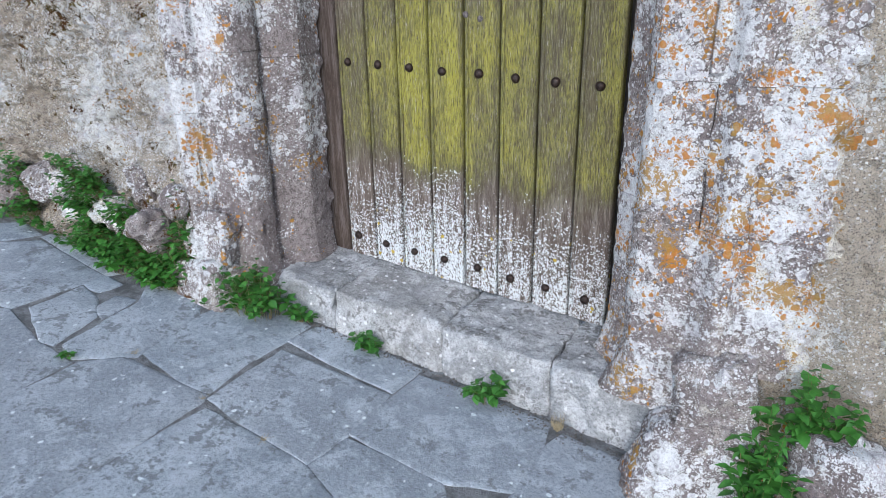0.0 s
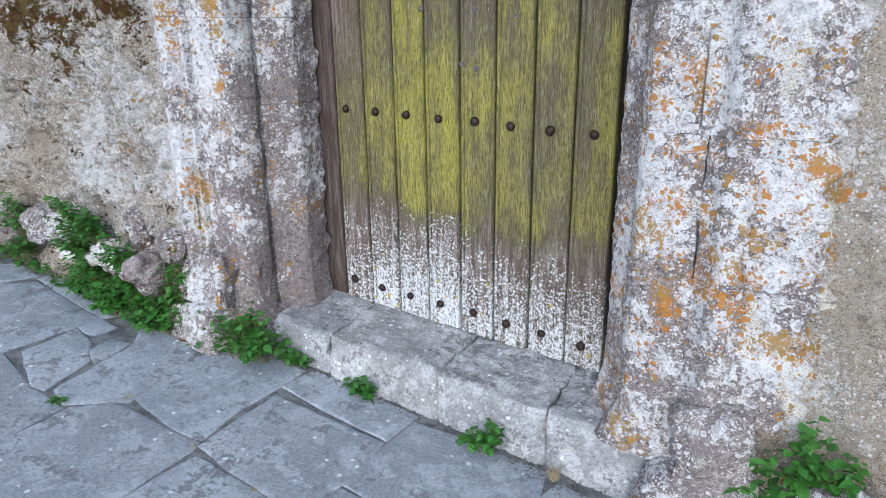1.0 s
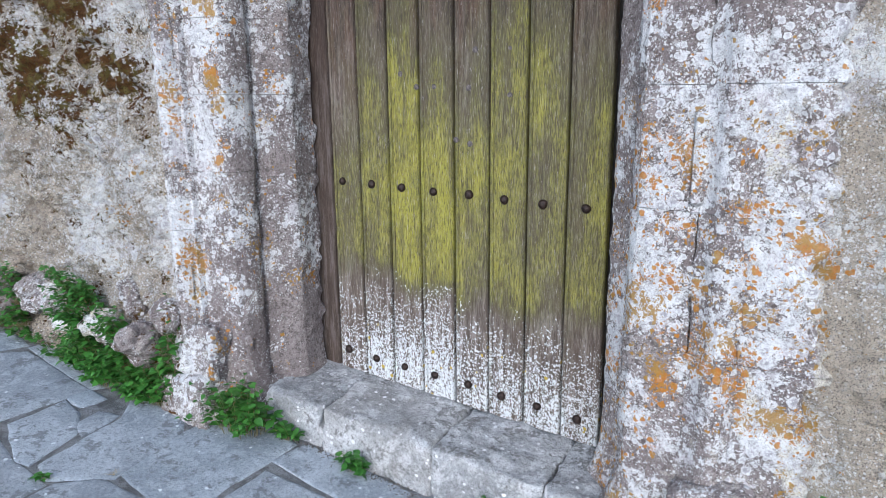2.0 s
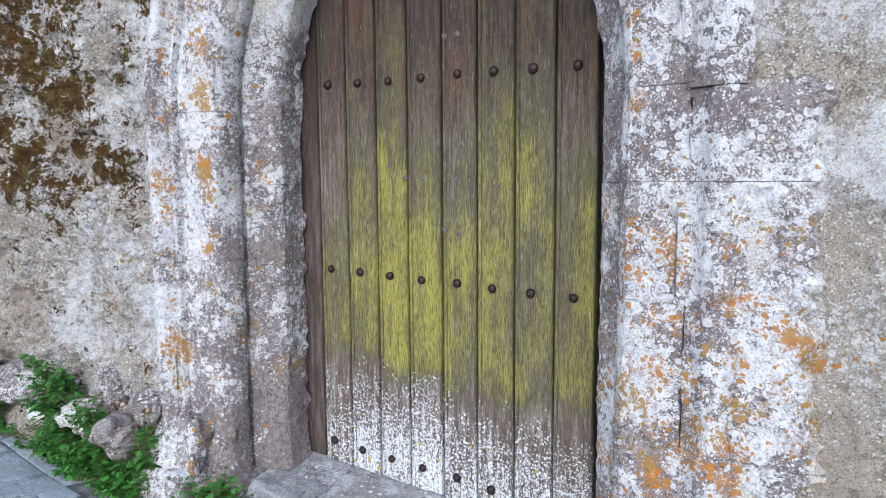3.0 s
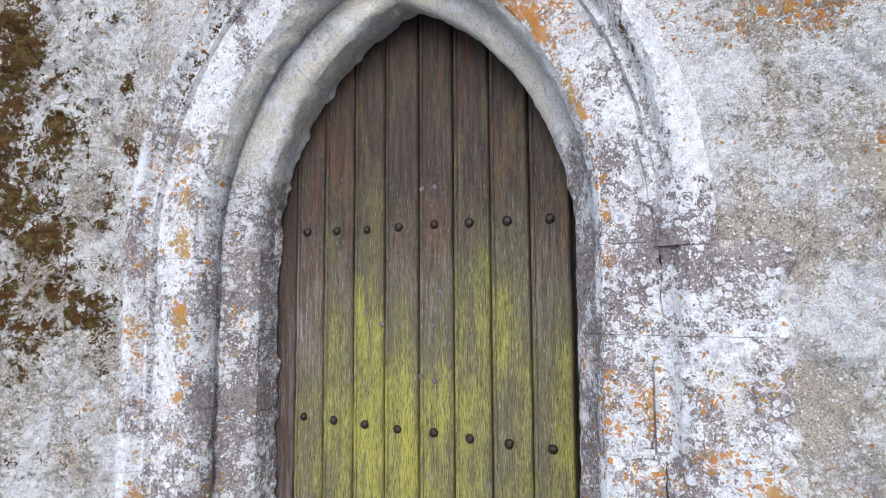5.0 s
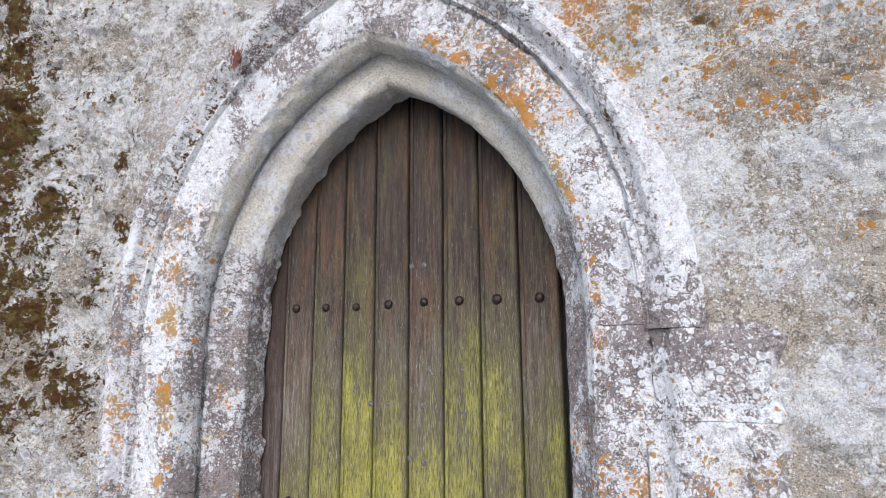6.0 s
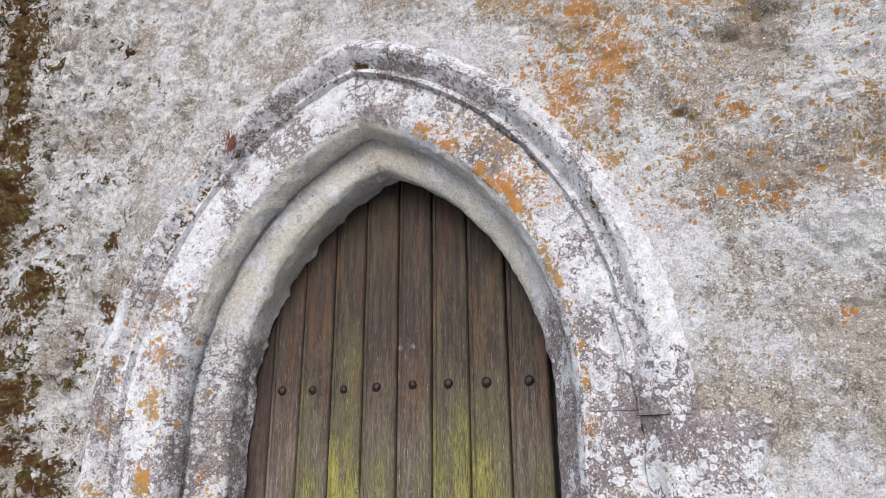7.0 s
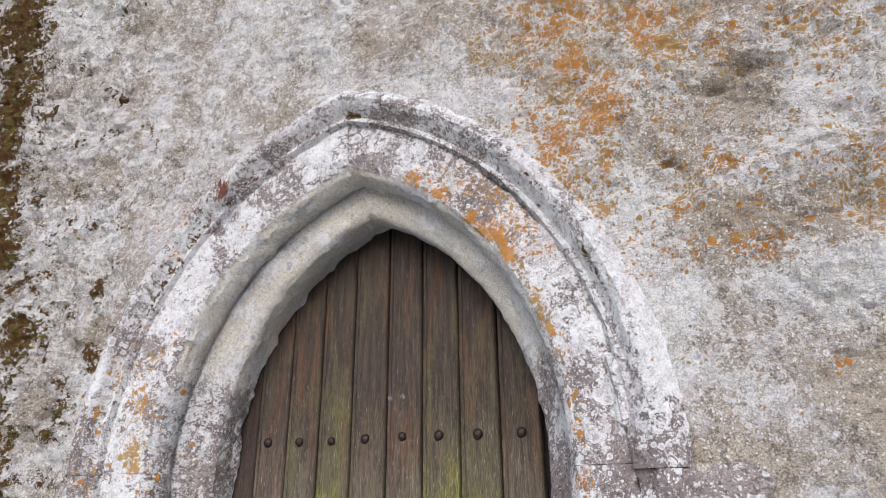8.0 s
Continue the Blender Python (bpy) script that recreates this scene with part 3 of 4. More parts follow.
MORE_SLABS = [
    [(-0.995, -1.335), (-0.985, -1.07), (-0.90, -0.961), (-0.519, -0.946), (-0.50, -0.986), (-0.528, -1.493), (-0.53, -1.62), (-0.80, -1.63)],
    [(-0.506, -1.488), (-0.454, -0.99), (-0.041, -1.006), (0.151, -1.081), (0.249, -1.238), (-0.20, -1.534)],
    [(-0.487, -0.94), (-0.478, -0.588), (-0.015, -0.579), (-0.016, -0.824), (-0.041, -0.992)],
    [(-0.498, -0.521), (-0.468, -0.36), (-0.243, -0.362), (0.0, -0.37), (-0.017, -0.549)],
    [(0.0, -0.81), (0.03, -0.41), (0.23, -0.385), (0.519, -0.375), (0.543, -0.502), (0.536, -0.737), (0.337, -0.819)]]
LAST_SLABS = [
    [(-0.018, -0.999), (0.008, -0.836), (0.334, -0.832), (0.438, -0.937), (0.152, -1.056)],
    [(0.552, -0.743), (0.561, -0.482), (0.585, -0.40), (0.827, -0.423), (0.899, -0.722), (0.473, -1.005)],
    [(-2.296, -0.60), (-2.213, -0.50), (-2.03, -0.53), (-2.099, -0.675)],
    [(-2.11, -0.72), (-1.62, -1.01), (-1.56, -1.05), (-1.36, -1.34), (-1.9, -1.36), (-2.2, -1.0)]]


def build_paving():
    for k, corners in enumerate(NEAR_SLABS + MORE_SLABS + LAST_SLABS):
        slab(corners, 3.0 + 1.7 * k)
    rng = random.Random(5)

    def inside(x, y, ring):
        hits = 0
        for (ax, ay), (bx, by) in zip(ring, ring[1:] + ring[:1]):
            if (ay > y) != (by > y) and x < ax + (y - ay) / (by - ay) * (bx - ax):
                hits += 1
        return hits % 2

    def lay(xs, ys, wander, seed):
        grid = {(i, j): (x + rng.uniform(-wander, wander) + 0.35 * wander * (j % 2), y + rng.uniform(-wander, wander)) for i, x in enumerate(xs) for j, y in enumerate(ys)}
        for i in range(len(xs) - 1):
            for j in range(len(ys) - 1):
                ring = [grid[i, j + 1], grid[i + 1, j + 1], grid[i + 1, j], grid[i, j]]
                mx, my = sum(p[0] for p in ring) / 4, sum(p[1] for p in ring) / 4
                tests = [(mx + (px - mx) * f, my + (py - my) * f) for px, py in ring + [((p[0] + q[0]) / 2, (p[1] + q[1]) / 2) for p, q in zip(ring, ring[1:] + ring[:1])] for f in (0.5, 0.92)] + [(mx, my)]
                if not any(inside(*p, r) for p in tests for r in NEAR_SLABS + MORE_SLABS + LAST_SLABS):
                    slab(ring, seed + 0.9 * (i + 40 * j))

    lay([-4.2 + 0.52 * k for k in range(17)], [-1.72 - 0.55 * k for k in range(5)], 0.09, 50)
    lay([-4.2 + 0.24 * k for k in range(36)], [-0.60 - 0.224 * k for k in range(6)], 0.03, 300)


# ---- the wall ----
HOLLOWS = [(1.272, 2.571, 0.05, 0.02), (1.107, 2.346, 0.02, 0.012), (1.60, 2.15, 0.13, 0.06), (-1.178, 3.152, 0.03, 0.022),
           (-1.615, 3.171, 0.03, 0.025), (1.40, 2.62, 0.12, 0.03), (1.36, 0.02, 0.22, 0.07),
           (-1.34, 1.40, 0.035, 0.03), (-1.20, 1.25, 0.06, 0.05), (-1.90, 0.40, 0.04, 0.03), (-1.86, 0.27, 0.05, 0.04)]
LUMPS = [(-1.15, 0.78, 0.05, 0.09), (-1.30, 0.88, 0.06, 0.10), (1.50, 1.98, 0.14, 0.05), (1.34, 1.22, 0.06, 0.02), (-1.13, 0.43, 0.10, 0.06),
         (1.55, 2.30, 0.14, 0.06), (1.42, 0.25, 0.14, 0.10), (-1.55, 0.52, 0.12, 0.06)]


def wall_y(x, z):
    h = offset(x, z)
    if x < 0:
        y = -0.42 - 0.045 * step(0.75, 0.25, z)
    else:
        y = -0.402 - 0.018 * step(1.6, 2.6, z)
    big, mid, fine = fbm(x, 0, z, 2.2, 4), fbm(x, 4, z, 8.5, 4), fbm(x, 8, z, 30.0, 3)
    crust = step(0.05, 0.14, fbm(x, 2, z, 5.5, 5)) * 0.009 + step(0.12, 0.2, fbm(x + 9, 2, z, 3.2, 5)) * 0.010
    y -= 0.016 * big + 0.017 * mid + 0.010 * fine + crust
    if x < -0.95:
        crag = 1.0 - abs(fbm(x + 3, 6, z, 4.2, 4)) * 2.2
        y -= (0.024 * max(0.0, crag) - 0.012 + 0.012 * abs(fbm(x, 5, z, 17.0, 3))) * step(-0.95, -1.2, x) * step(3.4, 2.4, z)
        y -= 0.013 * step(0.02, 0.08, fbm(x, 7, z, 6.5, 5)) * step(-1.0, -1.15, x)
        y += 0.020 * step(0.22, 0.34, fbm(x, 11, z, 10.0, 3)) * step(-1.0, -1.15, x)
        y += 0.030 * step(0.10, 0.30, fbm(x, 9, z, 6.0, 3)) * step(0.62, 0.42, z)
    else:
        y -= 0.012 * step(0.0, 0.05, fbm(x, 3, z, 7.0, 4)) * step(1.25, 1.4, x)
    rough = -0.42 + (y + 0.42) * (0.3 + 0.7 * step(1.06, 1.16, h))
    dressed = -0.396 + (y + 0.402) * (0.25 + 0.75 * step(1.22, 1.34, h))
    low = step(2.15, 1.5, z) if x > 0 else 0.0
    y = rough * (1 - low) + dressed * low
    y += 0.055 * blob(x, z, HOLLOWS) - 0.022 * blob(x, z, LUMPS)
    if x < -0.9:
        _, moss, _, _ = growth(x, y, z)
        y -= (0.016 + 0.014 * fbm(x, 1, z, 40.0, 2)) * step(0.35, 0.7, moss)
    return y


def build_wall():
    xs = [-9, -6, -4, -3, -2.7] + [-2.5 + 0.0115 * k for k in range(384)] + [2.0, 2.4, 3, 4, 6, 9]
    zs = [-1.6, -0.8, -0.5] + [-0.35 + 0.0115 * k for k in range(388)] + [4.2, 4.5, 5.2]
    keep, verts = {}, []
    for j, z in enumerate(zs):
        for i, x in enumerate(xs):
            if offset(x, z) > 0.955:
                keep[i, j] = len(verts)
                verts.append((x, wall_y(x, z), z))
    faces = []
    for j in range(len(zs) - 1):
        for i in range(len(xs) - 1):
            q = [(i, j), (i + 1, j), (i + 1, j + 1), (i, j + 1)]
            if all(p in keep for p in q):
                faces.append(tuple(keep[p] for p in q))
    for x0, x1, z0, z1 in ((-9, -0.74, -1.6, 5.2), (0.74, 9, -1.6, 5.2), (-0.74, 0.74, 2.56, 5.2), (-0.74, 0.74, -1.6, -0.16)):
        b = len(verts)
        y0 = -0.02 if z1 < 5 or x0 == -0.74 else 0.0
        verts += [(x, y, z) for x in (x0, x1) for y in (y0, 0.32) for z in (z0, z1)]
        faces += [tuple(b + c for c in f) for f in ((0, 1, 3, 2), (4, 6, 7, 5), (0, 4, 5, 1), (2, 3, 7, 6), (0, 2, 6, 4), (1, 5, 7, 3))]
    for x in (-9, 9):
        b = len(verts)
        verts += [(x, -0.42, -1.6), (x, 0.32, -1.6), (x, 0.32, 5.2), (x, -0.42, 5.2)]
        faces.append((b, b + 1, b + 2, b + 3))
    b = len(verts)
    verts += [(-9, -0.43, 5.19), (9, -0.43, 5.19), (9, 0.32, 5.21), (-9, 0.32, 5.21)]
    faces.append((b, b + 1, b + 2, b + 3))
    return tagged(mesh_object("wall_south", verts, faces, RENDER), "old lime-rendered rubble wall with moss and orange lichen", "wall", kind="structure")


WALL = build_wall()


# ---- the stone doorway ----
DOORWAY = tagged(new("stone_doorway"), "pointed arch doorway of moulded lichen-covered limestone", "doorway", kind="structure")
INNER = [(0.662, -0.004), (0.650, -0.012), (0.645, -0.06), (0.641, -0.140), (0.650, -0.158), (0.700, -0.208), (0.738, -0.246)]
INNER_BACK = [(0.83, -0.246), (0.83, -0.004)]
OUTER = [(0.758, -0.240), (0.744, -0.256), (0.731, -0.284), (0.733, -0.312), (0.745, -0.350), (0.766, -0.376), (0.80, -0.386), (0.85, -0.392), (0.925, -0.396)]
OUTER_BACK = [(0.925, -0.30), (0.925, -0.20), (0.80, -0.20)]
HOOD = [(0.915, -0.360), (0.922, -0.394), (0.932, -0.420), (0.943, -0.421), (0.950, -0.413), (0.962, -0.426), (0.984, -0.458), (1.004, -0.470), (1.022, -0.464), (1.064, -0.418), (1.066, -0.36)]
SOFT_HOOD = [(0.915, -0.360), (0.925, -0.398), (0.950, -0.412), (0.975, -0.437), (1.000, -0.448), (1.030, -0.441), (1.064, -0.418), (1.066, -0.36)]
QUOIN = [(1.040, -0.395), (1.056, -0.424), (1.110, -0.428), (1.160, -0.430), (1.205, -0.427), (1.216, -0.415), (1.220, -0.385)]
QUOIN_BACK = [(1.220, -0.30), (1.040, -0.30)]
HOOD_BACK = [(1.066, -0.30), (0.915, -0.30)]


def build_doorway():
    a = ZS
    for side, inner, outer, hood in (
            (-1, [0.06, 0.66, 0.92, 1.24, 1.52, a + 0.62 * RISE, a + RISE], [0.06, 0.69, 0.95, 1.24, 1.515, a + 0.60 * RISE, a + RISE],
             [0.30, 0.72, 0.95, 1.245, 1.51, a + 0.34 * RISE, a + 0.68 * RISE, a + 0.86 * RISE, a + RISE]),
            (1, [-0.055, 0.55, 0.93, 1.25, 1.50, a + 0.55 * RISE, a + 0.84 * RISE, a + RISE], [-0.06, 0.54, 0.93, 1.255, 1.505, a + 0.36 * RISE, a + 0.83 * RISE, a + RISE],
             [0.16, 0.54, 0.93, 1.255, 1.49, a + 0.43 * RISE, a + 0.90 * RISE, a + RISE])):
        for k, (s0, s1) in enumerate(zip(inner, inner[1:])):
            low = s1 < 1.53
            swept_stone("jamb_stone" if low else "voussoir", INNER, INNER_BACK, s0, s1, side, DOORWAY, 3.1 + side, 0.0035, 0.030 if side < 0 else 0.010, flare=(0.02 if side < 0 else 0.05) if k == 0 else 0.0)
        for k, (s0, s1) in enumerate(zip(outer, outer[1:])):
            swept_stone("jamb_stone" if s1 < 1.53 else "voussoir", OUTER, OUTER_BACK, s0, s1, side, DOORWAY, 5.3 + side, 0.0045, slits=((0.95, 1.17), (1.60, 1.78)) if side > 0 else (), flare=(0.03 if side < 0 else 0.07) if k == 0 else 0.0)
        for k, (s0, s1) in enumerate(zip(hood, hood[1:])):
            swept_stone("hood_stone", SOFT_HOOD if side > 0 and s1 < 1.53 else HOOD, HOOD_BACK, s0, s1, side, DOORWAY, 7.7 + side, 0.0045, lift=0.002 * (k % 2), slits=((0.95, 1.17), (1.60, 1.78)) if side > 0 else ())


def build_quoins():
    """Flat dressed stones beside the hood, with a broken outer edge."""
    for s0, s1 in ((0.14, 0.54), (0.54, 0.935), (0.935, 1.255), (1.255, 1.50)):
        swept_stone("quoin_stone", QUOIN, QUOIN_BACK, s0, s1, 1, DOORWAY, 9.9, 0.0055, wander=0.055)


def build_bases():
    """Worn foot stones under the mouldings."""
    rough_block("foot_stone", (-0.835, -0.19, -0.03), (0.150, 0.190, 0.125), STONE, DOORWAY, 26, 9.0, 0.010, 1.0)
    rough_block("foot_stone", (-0.945, -0.365, 0.225), (0.118, 0.130, 0.112), STONE, DOORWAY, 30, 7.0, 0.020, 2.0, (0, 3, 4), taper=0.10)
    rough_block("foot_stone", (-0.990, -0.380, 0.020), (0.150, 0.150, 0.108), STONE, DOORWAY, 30, 9.0, 0.020, 3.0, (3, -4, -6), taper=0.07)
    rough_block("foot_stone", (1.020, -0.375, 0.055), (0.118, 0.140, 0.135), STONE, DOORWAY, 30, 7.0, 0.020, 5.0, (2, -6, 8), taper=0.08)
    rough_block("foot_stone", (0.995, -0.385, -0.200), (0.160, 0.165, 0.130), STONE, DOORWAY, 30, 8.0, 0.022, 6.0, (-4, 5, 5), taper=0.10)


# ---- the step ----
def build_step():
    sill = tagged(new("doorstep"), "worn grey stone doorstep of long blocks with pale lichen", "step", kind="structure")
    for k, (x0, x1) in enumerate(((-0.72, -0.415), (-0.412, 0.075), (0.078, 0.505), (0.508, 0.96))):
        x = (x0 + x1) / 2
        rough_block("step_block", (x, -0.145, sill_z(x) - 0.16), ((x1 - x0) / 2 + 0.002, 0.200, 0.160), STEP, sill, 44, 16.0, 0.009, 2.3 * k, shear=0.086, masks=False)


# ---- the door ----
def nail_mesh(radius, height, seed):
    bm = bmesh.new()
    rings = ((1.0, 0.0), (1.02, 0.25), (0.86, 0.62), (0.5, 0.93))
    last = None
    for r, y in rings:
        ring = [bm.verts.new((radius * r * (1 + 0.07 * math.sin(3 * a + seed)) * math.cos(a), -height * y, radius * r * (1 + 0.06 * math.cos(2 * a + seed)) * math.sin(a))) for a in (math.tau * k / 10 for k in range(10))]
        if last:
            for i in range(10):
                bm.faces.new((last[i], last[(i + 1) % 10], ring[(i + 1) % 10], ring[i]))
        last = ring
    tip = bm.verts.new((0.001, -height, 0.001))
    for i in range(10):
        bm.faces.new((last[i], last[(i + 1) % 10], tip))
    bmesh.ops.recalc_face_normals(bm, faces=bm.faces)
    for f in bm.faces:
        f.smooth = True
    return bm


def board(name, x0, x1, y0, y1, material, parent, top, seed, bead=True, green=(0.0, 1.0), white=(0.0, 0.4)):
    """An upright board with eased edges and a small bead, worn at the foot, cut to the arch above."""
    w = x1 - x0
    cut = [(0.0, 0.010), (0.004, 0.002), (0.010, 0.0), (0.016, 0.0), (0.018, 0.004), (0.021, 0.004), (0.023, 0.0)] if bead else [(0.0, 0.004), (0.004, 0.0)]
    prof = [(x0 + dx, y0 + dy) for dx, dy in cut] + [(x0 + w * f, y0) for f in (0.35, 0.5, 0.65, 0.85)] + [(x1 - 0.008, y0), (x1 - 0.003, y0 + 0.003), (x1, y0 + 0.010)] + [(x1, y1), (x0, y1)]
    rows, m = 70, len(prof)
    verts, faces = [], []
    for k in range(rows + 1):
        f = k / rows
        for x, y in prof:
            zb = sill_z(x) + 0.004 + 0.006 * fbm(x, seed, 0, 12.0, 3)
            zt = top(x)
            z = zb + (zt - zb) * f
            sway = 0.0016 * fbm(seed, z, 0, 1.3, 2)
            dent = 0.0016 * fbm(x, seed, z, 7.0, 3) if y < y0 + 0.012 else 0.0
            verts.append((x + sway - 0.006 * (z - 1.0), y + dent, z))
    for k in range(rows):
        for i in range(m):
            j = (i + 1) % m
            faces.append((k * m + i, k * m + j, (k + 1) * m + j, (k + 1) * m + i))
    faces += [tuple(range(m))[::-1], tuple(rows * m + i for i in range(m))]
    ob = mesh_object(name, verts, faces, material, parent, masks=False, smooth=False)
    film, flakes = [], []
    for x, y, z in verts:
        up = z - sill_z(x)
        film.append(green[0] * step(0.34, 0.55, up + 0.07 * fbm(x, seed, z, 6.0, 2)) * (1 - 0.68 * step(green[1] - 0.60, green[1], z)) * (1 - step(green[1], green[1] + 0.45, z)) - 0.02)
        flakes.append(white[0] * step(white[1] + 0.08, 0.05, up + 0.06 * fbm(x, seed, z, 8.0, 2)))
    for key, values in (("algae", film), ("crust", flakes)):
        ob.data.attributes.new(key, "FLOAT", "POINT").data.foreach_set("value", values)
    return ob


def arch_top(x, h=0.70):
    r = h + CX
    return ZS + math.sqrt(max(0.0, r * r - (abs(x) + CX) ** 2)) if abs(x) < h else ZS


def build_door():
    door = tagged(new("plank_door"), "old pointed oak plank door, green with algae, white-crusted foot, iron studs", "door")
    lines = [-0.570, -0.430, -0.289, -0.148, 0.002, 0.146, 0.293, 0.443, 0.592]
    planks = []
    for k, (a, b) in enumerate(zip(lines, lines[1:])):
        gap = 0.0032 if k != 3 else 0.0042
        planks.append(board("plank", a + gap, b - gap, 0.0 if k % 2 else 0.0015, 0.042, WOOD, door, arch_top, 1.9 * k,
                            green=((0.80, 1.30), (0.86, 1.60), (1.06, 1.72), (0.98, 1.50), (0.84, 1.55), (0.86, 1.80), (0.74, 1.80), (0.82, 1.60))[k],
                            white=((0.60, 0.42), (0.86, 0.50), (0.82, 0.50), (0.88, 0.50), (0.68, 0.48), (0.68, 0.45), (0.78, 0.45), (0.74, 0.40))[k]))
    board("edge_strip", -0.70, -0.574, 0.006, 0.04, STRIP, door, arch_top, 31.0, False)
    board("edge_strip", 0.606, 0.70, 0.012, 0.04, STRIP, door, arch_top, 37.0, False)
    # near-black sheet that closes the plank gaps from behind
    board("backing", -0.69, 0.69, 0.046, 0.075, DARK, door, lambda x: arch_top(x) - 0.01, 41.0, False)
    big = [nail_mesh(0.0175, 0.017, s) for s in (0.0, 1.4, 2.9)]
    shapes = []
    for bm in big:
        ob = part("stud", bm, IRON, planks[0])
        shapes.append(ob.data)
        bpy.data.objects.remove(ob)
    rng = random.Random(11)
    xs = [-0.516, -0.371, -0.229, -0.085, 0.067, 0.211, 0.359, 0.516]
    tops = [1.641, 1.639, 1.637, 1.640, 1.643, 1.641, 1.640, 1.639]
    mids = [0.889, 0.884, 0.878, 0.871, 0.870, 0.860, 0.854, 0.849]
    feet = [0.146, 0.130, 0.119, 0.110, 0.101, 0.083, 0.073, 0.057]
    for row in (tops, mids, feet):
        for k, (x, z) in enumerate(zip(xs, row)):
            ob = new("stud", rng.choice(shapes))
            ob.parent = planks[k]
            s = rng.uniform(0.92, 1.12)
            ob.matrix_basis = pose(x, 0.003, z, 0, rng.uniform(0, 360), 0) @ Matrix.Diagonal((s, 1, s, 1))
    small = nail_mesh(0.0115, 0.005, 0.7)
    ob = part("nail_head", small, WORN_IRON, planks[0])
    shape = ob.data
    bpy.data.objects.remove(ob)
    for x, z in ((-0.226, 1.314), (-0.156, 1.265), (-0.079, 1.265), (0.063, 1.259), (0.089, 1.391), (0.224, 1.392), (0.225, 1.234),
                 (0.012, 1.072), (0.070, 1.058), (0.066, 1.787), (0.014, 1.782)):
        ob = new("nail_head", shape)
        ob.parent = planks[max(0, sum(x > v for v in lines) - 1)]
        ob.matrix_basis = pose(x, 0.003, z, 0, rng.uniform(0, 360), 0)


# ---- plants ----
def leaf_mesh(name, length, width, droop):
    verts, faces = [], []
    for k, (f, w) in enumerate(((0.0, 0.05), (0.15, 0.55), (0.38, 1.0), (0.65, 0.72), (0.85, 0.33), (1.0, 0.02))):
        x, z = length * f, -droop * length * f * f
        half = width / 2 * w
        verts += [(x, -half, z + 0.22 * half), (x, 0.0, z), (x, half, z + 0.22 * half)]
        if k:
            b = 3 * k
            faces += [(b - 3, b - 2, b + 1, b), (b - 2, b - 1, b + 2, b + 1)]
    me = bpy.data.meshes.new(name)
    me.from_pydata(verts, [], faces)
    me.polygons.foreach_set("use_smooth", [True] * len(me.polygons))
    me.materials.append(LEAF)
    return me


ROUND_LEAVES = [leaf_mesh("leaf", 0.046, 0.034, 0.25), leaf_mesh("leaf", 0.039, 0.029, 0.05), leaf_mesh("leaf", 0.030, 0.022, 0.45)]
SMALL_LEAVES = [leaf_mesh("leaf", 0.034, 0.027, 0.35), leaf_mesh("leaf", 0.029, 0.023, 0.15), leaf_mesh("leaf", 0.024, 0.018, 0.45)]
LONG_LEAVES = [leaf_mesh("leaf", 0.062, 0.025, 0.25), leaf_mesh("leaf", 0.052, 0.022, 0.05), leaf_mesh("leaf", 0.038, 0.017, 0.45)]


def stems_object(paths, radius, parent, material):
    verts, faces = [], []
    for path in paths:
        for k, p in enumerate(path):
            r = radius * (1 - 0.6 * k / max(1, len(path) - 1))
            b = len(verts)
            verts += [(p[0] + r * math.cos(a), p[1] + r * math.sin(a), p[2]) for a in (0, math.tau / 3, 2 * math.tau / 3)]
            if k:
                faces += [(b - 3 + i, b - 3 + (i + 1) % 3, b + (i + 1) % 3, b + i) for i in range(3)]
    return mesh_object("stem", verts, faces, material, parent, masks=False)


def plant(name, label, base, spread, height, shoots, leaves, shapes, seed, lean=-0.5, group=""):
    """A tuft of leafy shoots that grows out of a joint; base: place; spread: half-widths in x and y."""
    rng = random.Random(seed)
    root = tagged(new(name), label, "plant", group)
    root.location = base
    paths = []
    for _ in range(shoots):
        fx, fy = rng.uniform(-1, 1), rng.uniform(-1, 1)
        rise = height * (1 - 0.55 * (fx * fx + fy * fy) / 2) * rng.uniform(0.45, 1.0)
        start = (fx * spread[0] * 0.45, fy * spread[1] * 0.45, -0.01)
        path = []
        for k in range(5):
            f = k / 4
            path.append((start[0] + fx * spread[0] * 0.55 * f, start[1] + fy * spread[1] * 0.55 * f + lean * 0.06 * f * f, rise * (f ** 0.85)))
        paths.append(path)
    stems_object(paths, 0.0016, root, STEM)
    per = max(1, leaves // shoots)
    for path in paths:
        spin = rng.uniform(0, math.tau)
        for k in range(per):
            f = 1 - (k / per) ** 1.2 * 0.85
            i = min(3, int(f * 4))
            a, b = Vector(path[i]), Vector(path[i + 1])
            p = a.lerp(b, f * 4 - i)
            spin += 2.4 + rng.uniform(-0.4, 0.4)
            ob = new("leaf", rng.choice(shapes))
            ob.parent = root
            s = rng.uniform(0.7, 1.15) * (0.75 + 0.5 * (1 - f) if f > 0.9 else 1.0)
            ob.matrix_basis = Matrix.Translation(p) @ Euler((rng.uniform(-0.4, 0.4), rng.uniform(-0.55, 0.30), spin)).to_matrix().to_4x4() @ Matrix.Scale(s, 4)
    return root


